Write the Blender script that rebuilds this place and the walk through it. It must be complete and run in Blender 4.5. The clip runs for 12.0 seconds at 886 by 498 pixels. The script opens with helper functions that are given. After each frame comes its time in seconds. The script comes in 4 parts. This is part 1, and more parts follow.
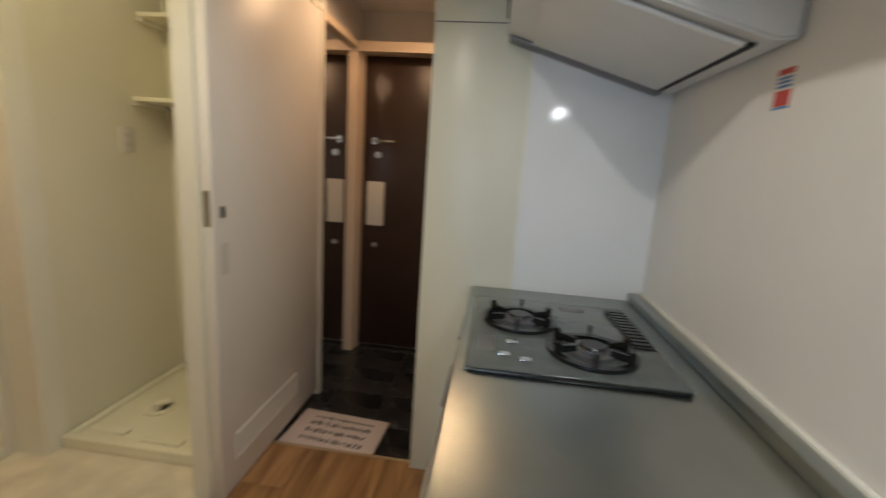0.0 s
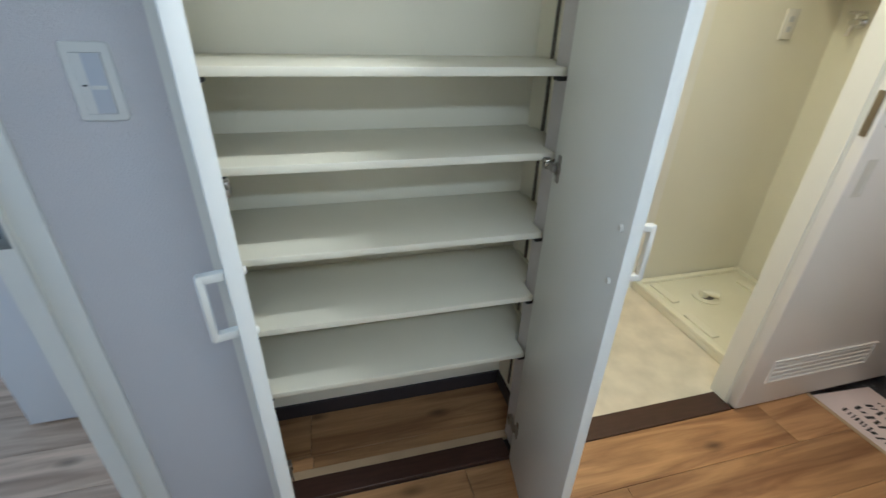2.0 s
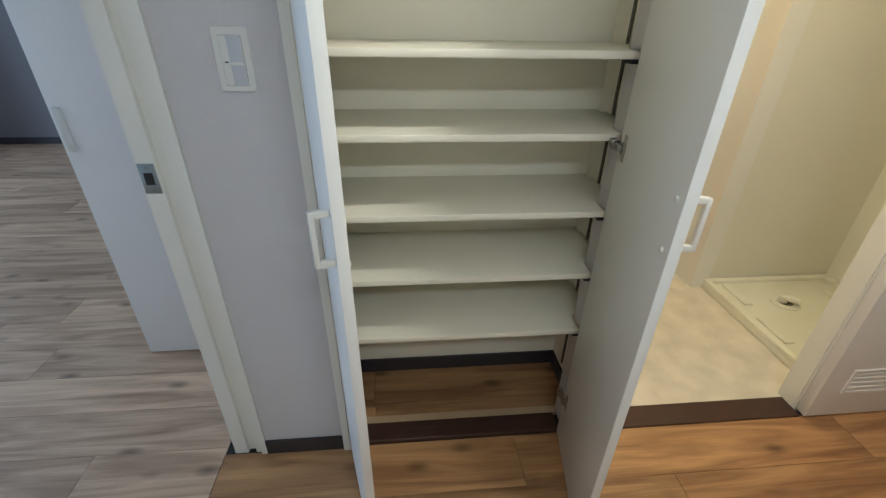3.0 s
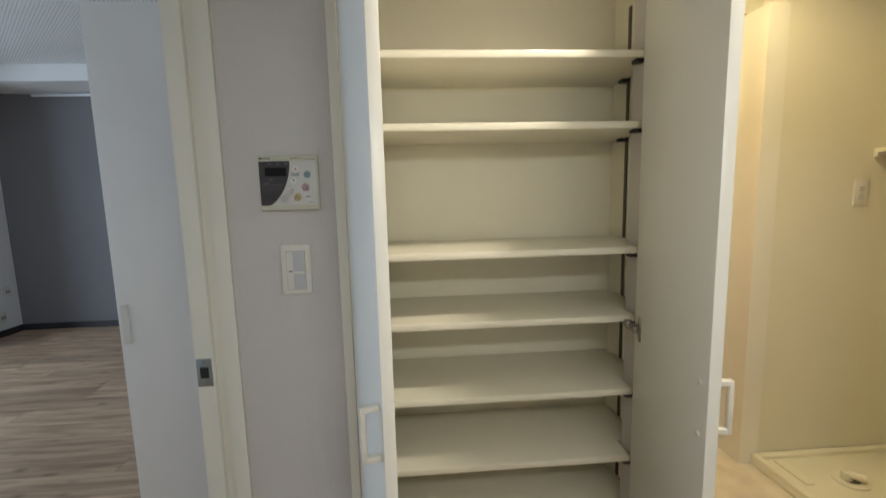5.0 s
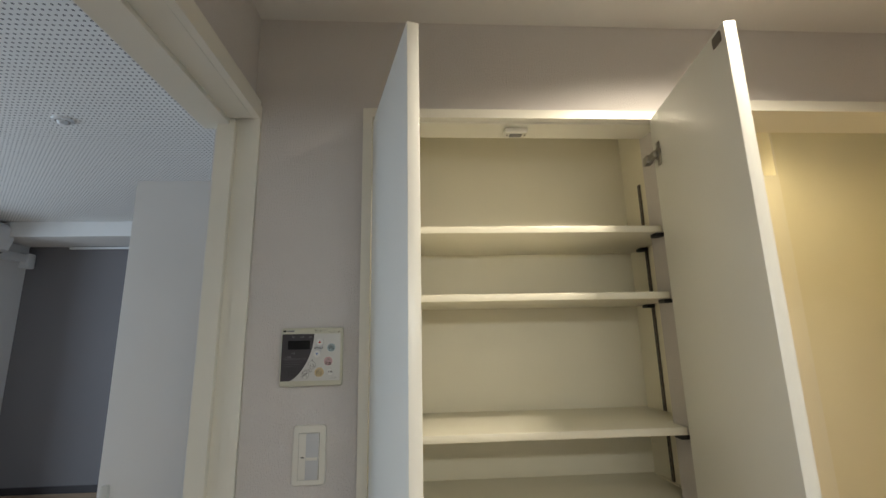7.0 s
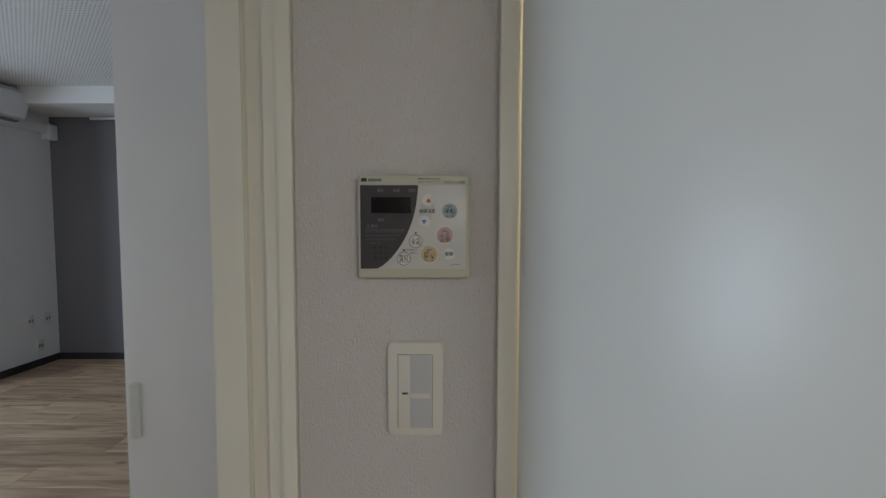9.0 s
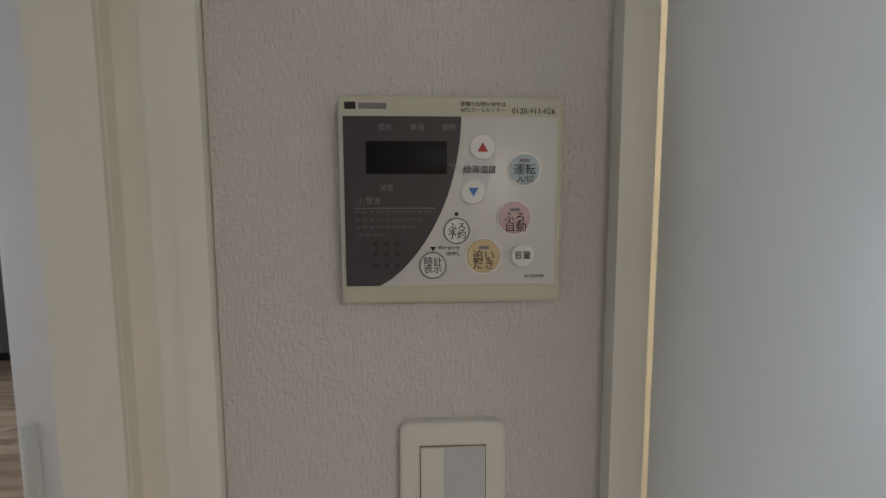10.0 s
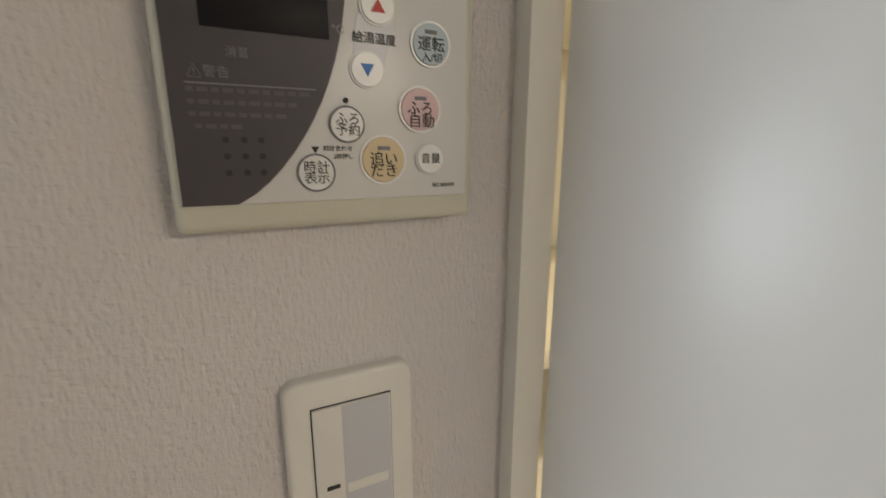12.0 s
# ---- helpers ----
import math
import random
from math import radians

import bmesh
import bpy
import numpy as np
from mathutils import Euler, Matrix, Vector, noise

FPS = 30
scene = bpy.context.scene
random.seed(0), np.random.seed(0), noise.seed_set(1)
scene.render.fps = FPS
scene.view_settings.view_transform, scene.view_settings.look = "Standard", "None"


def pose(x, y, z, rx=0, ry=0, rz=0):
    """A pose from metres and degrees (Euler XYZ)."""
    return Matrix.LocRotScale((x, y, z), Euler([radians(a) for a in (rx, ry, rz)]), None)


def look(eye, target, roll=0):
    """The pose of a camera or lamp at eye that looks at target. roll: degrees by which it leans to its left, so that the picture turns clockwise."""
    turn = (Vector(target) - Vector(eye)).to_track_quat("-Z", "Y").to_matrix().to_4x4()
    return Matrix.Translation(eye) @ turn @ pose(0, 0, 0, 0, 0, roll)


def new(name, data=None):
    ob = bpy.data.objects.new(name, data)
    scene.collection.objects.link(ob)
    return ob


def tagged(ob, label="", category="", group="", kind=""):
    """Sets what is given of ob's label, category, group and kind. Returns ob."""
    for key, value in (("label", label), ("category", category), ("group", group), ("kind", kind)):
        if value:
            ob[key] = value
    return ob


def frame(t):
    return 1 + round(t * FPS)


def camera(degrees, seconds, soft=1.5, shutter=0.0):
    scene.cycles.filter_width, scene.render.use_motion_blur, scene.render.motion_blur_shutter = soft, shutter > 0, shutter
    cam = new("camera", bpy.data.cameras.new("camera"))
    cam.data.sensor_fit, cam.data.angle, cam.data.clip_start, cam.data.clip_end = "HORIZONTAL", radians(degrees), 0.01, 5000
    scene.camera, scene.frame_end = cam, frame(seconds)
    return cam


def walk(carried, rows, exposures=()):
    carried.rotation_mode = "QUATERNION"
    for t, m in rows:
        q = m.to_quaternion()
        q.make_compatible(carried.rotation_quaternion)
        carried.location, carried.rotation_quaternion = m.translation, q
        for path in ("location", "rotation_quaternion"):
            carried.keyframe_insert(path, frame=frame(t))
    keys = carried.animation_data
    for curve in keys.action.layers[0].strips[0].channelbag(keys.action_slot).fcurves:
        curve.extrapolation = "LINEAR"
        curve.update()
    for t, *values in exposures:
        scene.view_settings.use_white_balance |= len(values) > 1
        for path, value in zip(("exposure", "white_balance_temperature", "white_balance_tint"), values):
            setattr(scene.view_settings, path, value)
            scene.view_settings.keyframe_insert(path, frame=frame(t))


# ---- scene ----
cam = camera(92.2, 12.0, soft=1.3, shutter=0.35)
PATH = [
    (0, (0.93, 0.768, 1.309), (0.708, 2.719, 0.928), 3.8),
    (0.3, (0.934, 0.757, 1.332), (0.196, 2.554, 0.856), 3.1),
    (0.5, (0.923, 0.726, 1.342), (-0.013, 2.39, 0.744), 3.0),
    (1, (0.881, 0.698, 1.329), (-0.449, 1.991, 0.582), 3.3),
    (1.5, (0.833, 0.671, 1.329), (-0.737, 1.553, 0.46), 3.2),
    (2, (0.848, 0.645, 1.312), (-0.85, 1.107, 0.367), 1.7),
    (2.5, (0.908, 0.631, 1.297), (-0.814, 0.864, 0.310), 1.5),
    (2.7, (0.931, 0.626, 1.299), (-0.788, 0.813, 0.297), 1.4),
    (4.3, (1.016, 0.600, 1.339), (-0.876, 0.710, 0.701), -1.5),
    (4.5, (1.016, 0.600, 1.350), (-0.909, 0.698, 0.816), -1.5),
    (5, (1.027, 0.567, 1.379), (-0.951, 0.705, 1.122), -1.4),
    (5.5, (1.03, 0.556, 1.419), (-0.965, 0.697, 1.446), -1.6),
    (6, (1.029, 0.545, 1.444), (-0.942, 0.693, 1.748), -1.8),
    (6.5, (1.021, 0.538, 1.458), (-0.927, 0.688, 1.886), -1.8),
    (7, (0.994, 0.523, 1.449), (-0.962, 0.64, 1.852), -1.2),
    (7.5, (0.925, 0.508, 1.424), (-1.062, 0.53, 1.651), 0.5),
    (7.7, (0.897, 0.487, 1.427), (-1.097, 0.478, 1.582), 1.0),
    (9.5, (0.376, 0.286, 1.409), (-1.616, 0.310, 1.237), -0.2),
    (10, (0.273, 0.270, 1.407), (-1.718, 0.360, 1.223), -0.2),
    (10.5, (0.234, 0.272, 1.403), (-1.758, 0.396, 1.278), 0.1),
    (11, (0.225, 0.272, 1.406), (-1.761, 0.459, 1.261), 0.9),
    (11.5, (0.229, 0.281, 1.39), (-1.741, 0.534, 1.161), 1.4),
    (12, (0.212, 0.242, 1.383), (-1.539, 1.1, 0.935), 0.1),
]
def rows_to_poses(rows):
    return [(t, look(eye, target, roll)) for t, eye, target, roll in rows]


EXPOSURES = [(0.0, -0.36, 6200, 8), (0.7, 0.0, 5900, 6), (1.5, 0.44, 5000, 3), (2.6, 0.32, 5500, 5), (4.4, 0.2, 6600, 7), (5.5, 0.1, 6800, 7),
             (7.6, -0.05, 7000, 8), (9.5, -0.22, 7000, 11), (10.5, 0.1, 7800, 14), (12.0, 0.32, 8100, 14)]
walk(cam, rows_to_poses(PATH), EXPOSURES)

# ---- light ----
world = bpy.data.worlds.new("sky")
scene.world = world
world.use_nodes = True
wn = world.node_tree.nodes
sky = wn.new("ShaderNodeTexSky")
sky.sky_type = "NISHITA"
sky.sun_disc = False
sky.sun_elevation = radians(40)
sky.sun_rotation = radians(200)
world.node_tree.links.new(sky.outputs[0], wn["Background"].inputs[0])
wn["Background"].inputs[1].default_value = 0.1


def lamp(name, kind, m, power, colour, **more):
    d = bpy.data.lights.new(name, kind)
    d.energy, d.color = power, colour
    for k, v in more.items():
        if k == "size":
            d.size = v
        elif k == "size_y":
            d.shape = "RECTANGLE"
            d.size_y = v
        elif k == "radius":
            d.shadow_soft_size = v
        elif k == "spot":
            d.spot_size = radians(v)
            d.spot_blend = 0.5
    ob = new(name, d)
    ob.matrix_world = m
    return ob


HALL_LIGHT = (0.46, 1.16)
ENTRY_LIGHT = (0.40, 3.0)
WASH_LIGHT = (-0.45, 1.75)
lamp("hall_lamp", "SPOT", pose(HALL_LIGHT[0], HALL_LIGHT[1], 2.235), 30, (1.0, 0.90, 0.76), radius=0.025, spot=154)
lamp("entry_lamp", "SPOT", pose(ENTRY_LIGHT[0], ENTRY_LIGHT[1], 2.235), 19, (1.0, 0.60, 0.32), radius=0.04, spot=165)
lamp("washroom_lamp", "SPOT", pose(WASH_LIGHT[0], WASH_LIGHT[1], 2.46), 39, (1.0, 0.80, 0.44), radius=0.10, spot=170)
lamp("bathroom_lamp", "POINT", pose(-1.75, 1.9, 2.0), 12, (1.0, 0.66, 0.34), radius=0.06)
lamp("kitchen_lamp", "AREA", pose(1.32, 0.85, 1.722, 0, 22, 0), 5.2, (0.95, 0.98, 0.98), size=0.07, size_y=0.45)
lamp("window_daylight", "AREA", pose(-0.85, -5.05, 1.33, 90, 0, 0), 88, (0.58, 0.76, 1.0), size=1.5, size_y=1.85)


# ---- materials ----
def material(name, colour, rough=0.5, metal=0.0, spread=0.06, scale=6.0, bump=0.0, bump_scale=120.0, spec=0.5, vary=0.0,
             stretch=(1, 1, 1)):
    m = bpy.data.materials.new(name)
    m.use_nodes = True
    n, l = m.node_tree.nodes, m.node_tree.links
    b = n["Principled BSDF"]
    b.inputs["Roughness"].default_value = rough
    b.inputs["Metallic"].default_value = metal
    b.inputs["Specular IOR Level"].default_value = spec
    tc = n.new("ShaderNodeTexCoord")
    mp = n.new("ShaderNodeMapping")
    mp.inputs["Scale"].default_value = stretch
    l.new(tc.outputs["Object"], mp.inputs[0])
    big = n.new("ShaderNodeTexNoise")
    big.inputs["Scale"].default_value = scale
    big.inputs["Detail"].default_value = 6
    l.new(mp.outputs[0], big.inputs["Vector"])
    ramp = n.new("ShaderNodeMapRange")
    ramp.inputs["From Min"].default_value, ramp.inputs["From Max"].default_value = 0.3, 0.7
    ramp.inputs["To Min"].default_value, ramp.inputs["To Max"].default_value = 1 - spread, 1 + spread
    l.new(big.outputs["Fac"], ramp.inputs["Value"])
    mul = n.new("ShaderNodeVectorMath")
    mul.operation = "SCALE"
    mul.inputs[0].default_value = colour
    l.new(ramp.outputs[0], mul.inputs["Scale"])
    out = mul.outputs[0]
    if vary:
        info = n.new("ShaderNodeObjectInfo")
        r2 = n.new("ShaderNodeMapRange")
        r2.inputs["To Min"].default_value, r2.inputs["To Max"].default_value = 1 - vary, 1 + vary
        l.new(info.outputs["Random"], r2.inputs["Value"])
        m2 = n.new("ShaderNodeVectorMath")
        m2.operation = "SCALE"
        l.new(out, m2.inputs[0])
        l.new(r2.outputs[0], m2.inputs["Scale"])
        out = m2.outputs[0]
    l.new(out, b.inputs["Base Color"])
    rr = n.new("ShaderNodeMapRange")
    rr.inputs["To Min"].default_value, rr.inputs["To Max"].default_value = max(0.02, rough - 0.08), min(1, rough + 0.08)
    l.new(big.outputs["Fac"], rr.inputs["Value"])
    l.new(rr.outputs[0], b.inputs["Roughness"])
    if bump:
        fine = n.new("ShaderNodeTexNoise")
        fine.inputs["Scale"].default_value = bump_scale
        fine.inputs["Detail"].default_value = 3
        l.new(mp.outputs[0], fine.inputs["Vector"])
        bp = n.new("ShaderNodeBump")
        bp.inputs["Strength"].default_value = bump
        bp.inputs["Distance"].default_value = 0.002
        l.new(fine.outputs["Fac"], bp.inputs["Height"])
        l.new(bp.outputs[0], b.inputs["Normal"])
    return m


def wood_material(name, light, dark, rough=0.42):
    m = bpy.data.materials.new(name)
    m.use_nodes = True
    n, l = m.node_tree.nodes, m.node_tree.links
    b = n["Principled BSDF"]
    tc = n.new("ShaderNodeTexCoord")
    info = n.new("ShaderNodeObjectInfo")
    off = n.new("ShaderNodeVectorMath")
    off.operation = "MULTIPLY_ADD"
    off.inputs[1].default_value = (37, 53, 11)
    l.new(info.outputs["Random"], off.inputs[0])
    l.new(tc.outputs["Object"], off.inputs[2])
    mp = n.new("ShaderNodeMapping")
    mp.inputs["Scale"].default_value = (14, 1.3, 14)
    l.new(off.outputs[0], mp.inputs[0])
    warp = n.new("ShaderNodeTexNoise")
    warp.inputs["Scale"].default_value = 1.1
    warp.inputs["Detail"].default_value = 8
    warp.inputs["Distortion"].default_value = 1.4
    l.new(mp.outputs[0], warp.inputs["Vector"])
    mp2 = n.new("ShaderNodeMapping")
    mp2.inputs["Scale"].default_value = (130, 5, 130)
    l.new(off.outputs[0], mp2.inputs[0])
    fine = n.new("ShaderNodeTexNoise")
    fine.inputs["Scale"].default_value = 1.0
    fine.inputs["Detail"].default_value = 4
    l.new(mp2.outputs[0], fine.inputs["Vector"])
    knots = n.new("ShaderNodeTexVoronoi")
    knots.inputs["Scale"].default_value = 1.0
    mp3 = n.new("ShaderNodeMapping")
    mp3.inputs["Scale"].default_value = (9, 4.2, 9)
    l.new(off.outputs[0], mp3.inputs[0])
    l.new(mp3.outputs[0], knots.inputs["Vector"])
    kr = n.new("ShaderNodeMapRange")
    kr.inputs["From Min"].default_value, kr.inputs["From Max"].default_value = 0.04, 0.22
    kr.inputs["To Min"].default_value, kr.inputs["To Max"].default_value = 0.42, 1.0
    l.new(knots.outputs["Distance"], kr.inputs["Value"])
    ramp = n.new("ShaderNodeValToRGB")
    ramp.color_ramp.elements[0].position, ramp.color_ramp.elements[0].color = 0.30, (*dark, 1)
    ramp.color_ramp.elements[1].position, ramp.color_ramp.elements[1].color = 0.62, (*light, 1)
    l.new(warp.outputs["Fac"], ramp.inputs[0])
    fr = n.new("ShaderNodeMapRange")
    fr.inputs["To Min"].default_value, fr.inputs["To Max"].default_value = 0.78, 1.22
    l.new(fine.outputs["Fac"], fr.inputs["Value"])
    vr = n.new("ShaderNodeMapRange")
    vr.inputs["To Min"].default_value, vr.inputs["To Max"].default_value = 0.80, 1.16
    l.new(info.outputs["Random"], vr.inputs["Value"])
    last = ramp.outputs[0]
    for src in (fr.outputs[0], vr.outputs[0], kr.outputs[0]):
        sc = n.new("ShaderNodeVectorMath")
        sc.operation = "SCALE"
        l.new(last, sc.inputs[0])
        l.new(src, sc.inputs["Scale"])
        last = sc.outputs[0]
    l.new(last, b.inputs["Base Color"])
    b.inputs["Roughness"].default_value = rough
    bp = n.new("ShaderNodeBump")
    bp.inputs["Strength"].default_value = 0.12
    bp.inputs["Distance"].default_value = 0.001
    l.new(fine.outputs["Fac"], bp.inputs["Height"])
    l.new(bp.outputs[0], b.inputs["Normal"])
    return m


def paper_material(name, colour):
    """Embossed vinyl wallpaper: short crossed threads, upright ones stronger."""
    m = material(name, colour, rough=0.75, spread=0.025, scale=2.2, spec=0.25)
    n, l = m.node_tree.nodes, m.node_tree.links
    b = n["Principled BSDF"]
    tc = n.new("ShaderNodeTexCoord")
    last = None
    for sc, st in (((420, 420, 170), 0.7), ((170, 170, 420), 0.45)):
        mp = n.new("ShaderNodeMapping")
        mp.inputs["Scale"].default_value = sc
        l.new(tc.outputs["Object"], mp.inputs[0])
        no = n.new("ShaderNodeTexNoise")
        no.inputs["Scale"].default_value = 1.0
        no.inputs["Detail"].default_value = 2
        l.new(mp.outputs[0], no.inputs["Vector"])
        bp = n.new("ShaderNodeBump")
        bp.inputs["Strength"].default_value = st
        bp.inputs["Distance"].default_value = 0.0026
        l.new(no.outputs["Fac"], bp.inputs["Height"])
        if last:
            l.new(last, bp.inputs["Normal"])
        last = bp.outputs[0]
    l.new(last, b.inputs["Normal"])
    return m


def marble_material(name):
    m = material(name, (0.022, 0.021, 0.022), rough=0.28, spread=0.5, scale=3, vary=0.3)
    n, l = m.node_tree.nodes, m.node_tree.links
    b = n["Principled BSDF"]
    tc = n.new("ShaderNodeTexCoord")
    info = n.new("ShaderNodeObjectInfo")
    add = n.new("ShaderNodeVectorMath")
    add.operation = "MULTIPLY_ADD"
    add.inputs[1].default_value = (9, 5, 3)
    l.new(info.outputs["Random"], add.inputs[0])
    l.new(tc.outputs["Object"], add.inputs[2])
    no = n.new("ShaderNodeTexNoise")
    no.inputs["Scale"].default_value = 3.0
    no.inputs["Detail"].default_value = 5
    no.inputs["Distortion"].default_value = 0.5
    l.new(add.outputs[0], no.inputs["Vector"])
    sub = n.new("ShaderNodeMath")
    sub.operation = "SUBTRACT"
    sub.inputs[1].default_value = 0.5
    l.new(no.outputs["Fac"], sub.inputs[0])
    ab = n.new("ShaderNodeMath")
    ab.operation = "ABSOLUTE"
    l.new(sub.outputs[0], ab.inputs[0])
    mr = n.new("ShaderNodeMapRange")
    mr.inputs["From Min"].default_value, mr.inputs["From Max"].default_value = 0.0, 0.006
    mr.inputs["To Min"].default_value, mr.inputs["To Max"].default_value = 0.45, 0.0
    l.new(ab.outputs[0], mr.inputs["Value"])
    mix = n.new("ShaderNodeMix")
    mix.data_type = "RGBA"
    mix.inputs[7].default_value = (0.26, 0.25, 0.24, 1)
    l.new(mr.outputs[0], mix.inputs[0])
    src = b.inputs["Base Color"].links[0].from_socket
    l.new(src, mix.inputs[6])
    l.new(mix.outputs[2], b.inputs["Base Color"])
    return m


def perforated_material(name):
    m = material(name, (0.80, 0.80, 0.79), rough=0.8, spread=0.02)
    n, l = m.node_tree.nodes, m.node_tree.links
    b = n["Principled BSDF"]
    tc = n.new("ShaderNodeTexCoord")
    sc = n.new("ShaderNodeVectorMath")
    sc.operation = "SCALE"
    sc.inputs["Scale"].default_value = 1 / 0.027
    l.new(tc.outputs["Object"], sc.inputs[0])
    fr = n.new("ShaderNodeVectorMath")
    fr.operation = "FRACTION"
    l.new(sc.outputs[0], fr.inputs[0])
    sb = n.new("ShaderNodeVectorMath")
    sb.operation = "SUBTRACT"
    sb.inputs[1].default_value = (0.5, 0.5, 0)
    l.new(fr.outputs[0], sb.inputs[0])
    fl = n.new("ShaderNodeVectorMath")
    fl.operation = "MULTIPLY"
    fl.inputs[1].default_value = (1, 1, 0)
    l.new(sb.outputs[0], fl.inputs[0])
    ln = n.new("ShaderNodeVectorMath")
    ln.operation = "LENGTH"
    l.new(fl.outputs[0], ln.inputs[0])
    mr = n.new("ShaderNodeMapRange")
    mr.inputs["From Min"].default_value, mr.inputs["From Max"].default_value = 0.17, 0.23
    l.new(ln.outputs["Value"], mr.inputs["Value"])
    mix = n.new("ShaderNodeMix")
    mix.data_type = "RGBA"
    mix.inputs[6].default_value = (0.16, 0.16, 0.17, 1)
    src = b.inputs["Base Color"].links[0].from_socket
    l.new(src, mix.inputs[7])
    l.new(mr.outputs[0], mix.inputs[0])
    l.new(mix.outputs[2], b.inputs["Base Color"])
    return m


def glow(name, colour, strength):
    m = bpy.data.materials.new(name)
    m.use_nodes = True
    b = m.node_tree.nodes["Principled BSDF"]
    b.inputs["Emission Color"].default_value = (*colour, 1)
    b.inputs["Emission Strength"].default_value = strength
    return m


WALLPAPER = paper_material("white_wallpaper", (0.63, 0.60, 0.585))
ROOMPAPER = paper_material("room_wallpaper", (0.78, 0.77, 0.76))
ACCENT = paper_material("grey_accent_wallpaper", (0.20, 0.19, 0.20))
CEILING = material("ceiling_paper", (0.78, 0.76, 0.73), rough=0.85, spread=0.02, bump=0.3, bump_scale=220)
PERFORATED = perforated_material("perforated_board")
CREAM = material("cream_painted_trim", (0.80, 0.78, 0.70), rough=0.38, spread=0.03, scale=3, bump=0.05, bump_scale=60)
WHITE = material("white_melamine", (0.78, 0.78, 0.74), rough=0.32, spread=0.02, scale=2, bump=0.04, bump_scale=90)
SHELFWHITE = material("white_shelf_board", (0.87, 0.83, 0.69), rough=0.34, spread=0.03, scale=3)
CLOSETWALL = material("closet_lining_board", (0.84, 0.80, 0.66), rough=0.45, spread=0.03, scale=2)
DOORWHITE = material("white_door_sheet", (0.80, 0.77, 0.73), rough=0.4, spread=0.02, scale=3, bump=0.06, bump_scale=150)
WASHWALL = paper_material("washroom_wallpaper", (0.78, 0.75, 0.62))
VINYL = material("vinyl_floor", (0.66, 0.61, 0.50), rough=0.45, spread=0.12, scale=9, bump=0.05)
PANPLASTIC = material("ivory_plastic", (0.80, 0.77, 0.62), rough=0.35, spread=0.03, scale=5)
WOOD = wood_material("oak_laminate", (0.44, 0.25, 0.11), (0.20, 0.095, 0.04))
# same laminate as the hall, with the room's daylight put into a paler colour
DAYLITWOOD = wood_material("oak_laminate_daylight_tint", (0.60, 0.42, 0.28), (0.29, 0.185, 0.115))
DARKTRIM = material("dark_brown_trim", (0.050, 0.024, 0.017), rough=0.4, spread=0.2, scale=14, stretch=(6, 1, 6))
DARKBASE = material("dark_baseboard", (0.035, 0.030, 0.034), rough=0.45, spread=0.15)
LIGHTSTRIP = material("pale_edge_strip", (0.45, 0.33, 0.20), rough=0.5, spread=0.1)
MARBLE = marble_material("black_marble_tile")
GROUT = material("dark_grout", (0.03, 0.03, 0.03), rough=0.9)
STEEL = material("brushed_steel", (0.39, 0.42, 0.41), rough=0.32, metal=1.0, spread=0.10, scale=5, bump=0.10, bump_scale=500, stretch=(1, 1, 1))
CHROME = material("chrome", (0.75, 0.75, 0.75), rough=0.12, metal=1.0, spread=0.02)
NICKEL = material("nickel", (0.36, 0.34, 0.31), rough=0.3, metal=1.0, spread=0.06, scale=40)
RAIL = material("slotted_rail", (0.16, 0.14, 0.12), rough=0.45, metal=0.6, spread=0.1)
BLACKPLASTIC = material("black_plastic", (0.02, 0.02, 0.02), rough=0.5)
BLACKENAMEL = material("black_enamel", (0.012, 0.012, 0.012), rough=0.22, spread=0.2)
HOBTOP = material("grey_hob_top", (0.10, 0.115, 0.115), rough=0.16, spread=0.12, scale=20)
GLOSSPANEL = material("glossy_white_panel", (0.80, 0.82, 0.84), rough=0.07, spread=0.015)
TALLPANEL = material("pale_cream_panel", (0.72, 0.72, 0.62), rough=0.3, spread=0.02, scale=2)
HOODPAINT = material("grey_white_hood_paint", (0.74, 0.74, 0.73), rough=0.35, spread=0.03)
HOODDARK = material("grey_hood_metal", (0.20, 0.20, 0.21), rough=0.4, metal=0.5)
DOORDARK = material("dark_brown_steel_door", (0.035, 0.018, 0.013), rough=0.35, spread=0.2, scale=30, stretch=(5, 5, 0.3), bump=0.1)
FRAMETAN = material("beige_door_frame", (0.66, 0.53, 0.40), rough=0.4, spread=0.03)
MIRROR = material("mirror", (0.88, 0.88, 0.88), rough=0.02, metal=1.0, spread=0.0)
PAPER = material("paper", (0.70, 0.68, 0.62), rough=0.8, spread=0.04)
MATCLOTH = material("pink_white_mat", (0.70, 0.60, 0.56), rough=0.95, spread=0.06, bump=0.5, bump_scale=300)
INK = material("black_ink", (0.02, 0.02, 0.02), rough=0.7)
GREYINK = material("grey_ink", (0.20, 0.20, 0.21), rough=0.7)
REMOTEBODY = material("greenish_ivory_plastic", (0.55, 0.54, 0.44), rough=0.42, spread=0.04, scale=20, bump=0.1, bump_scale=800)
REMOTEFACE = material("silver_white_face", (0.60, 0.60, 0.58), rough=0.35, spread=0.02)
REMOTEDARK = material("dark_smoke_window", (0.045, 0.040, 0.046), rough=0.5, spread=0.1, scale=30)
REMOTESMALL = material("faint_grey_ink", (0.085, 0.080, 0.085), rough=0.6)
REMOTELCD = material("black_display", (0.006, 0.005, 0.006), rough=0.5, spec=0.2)
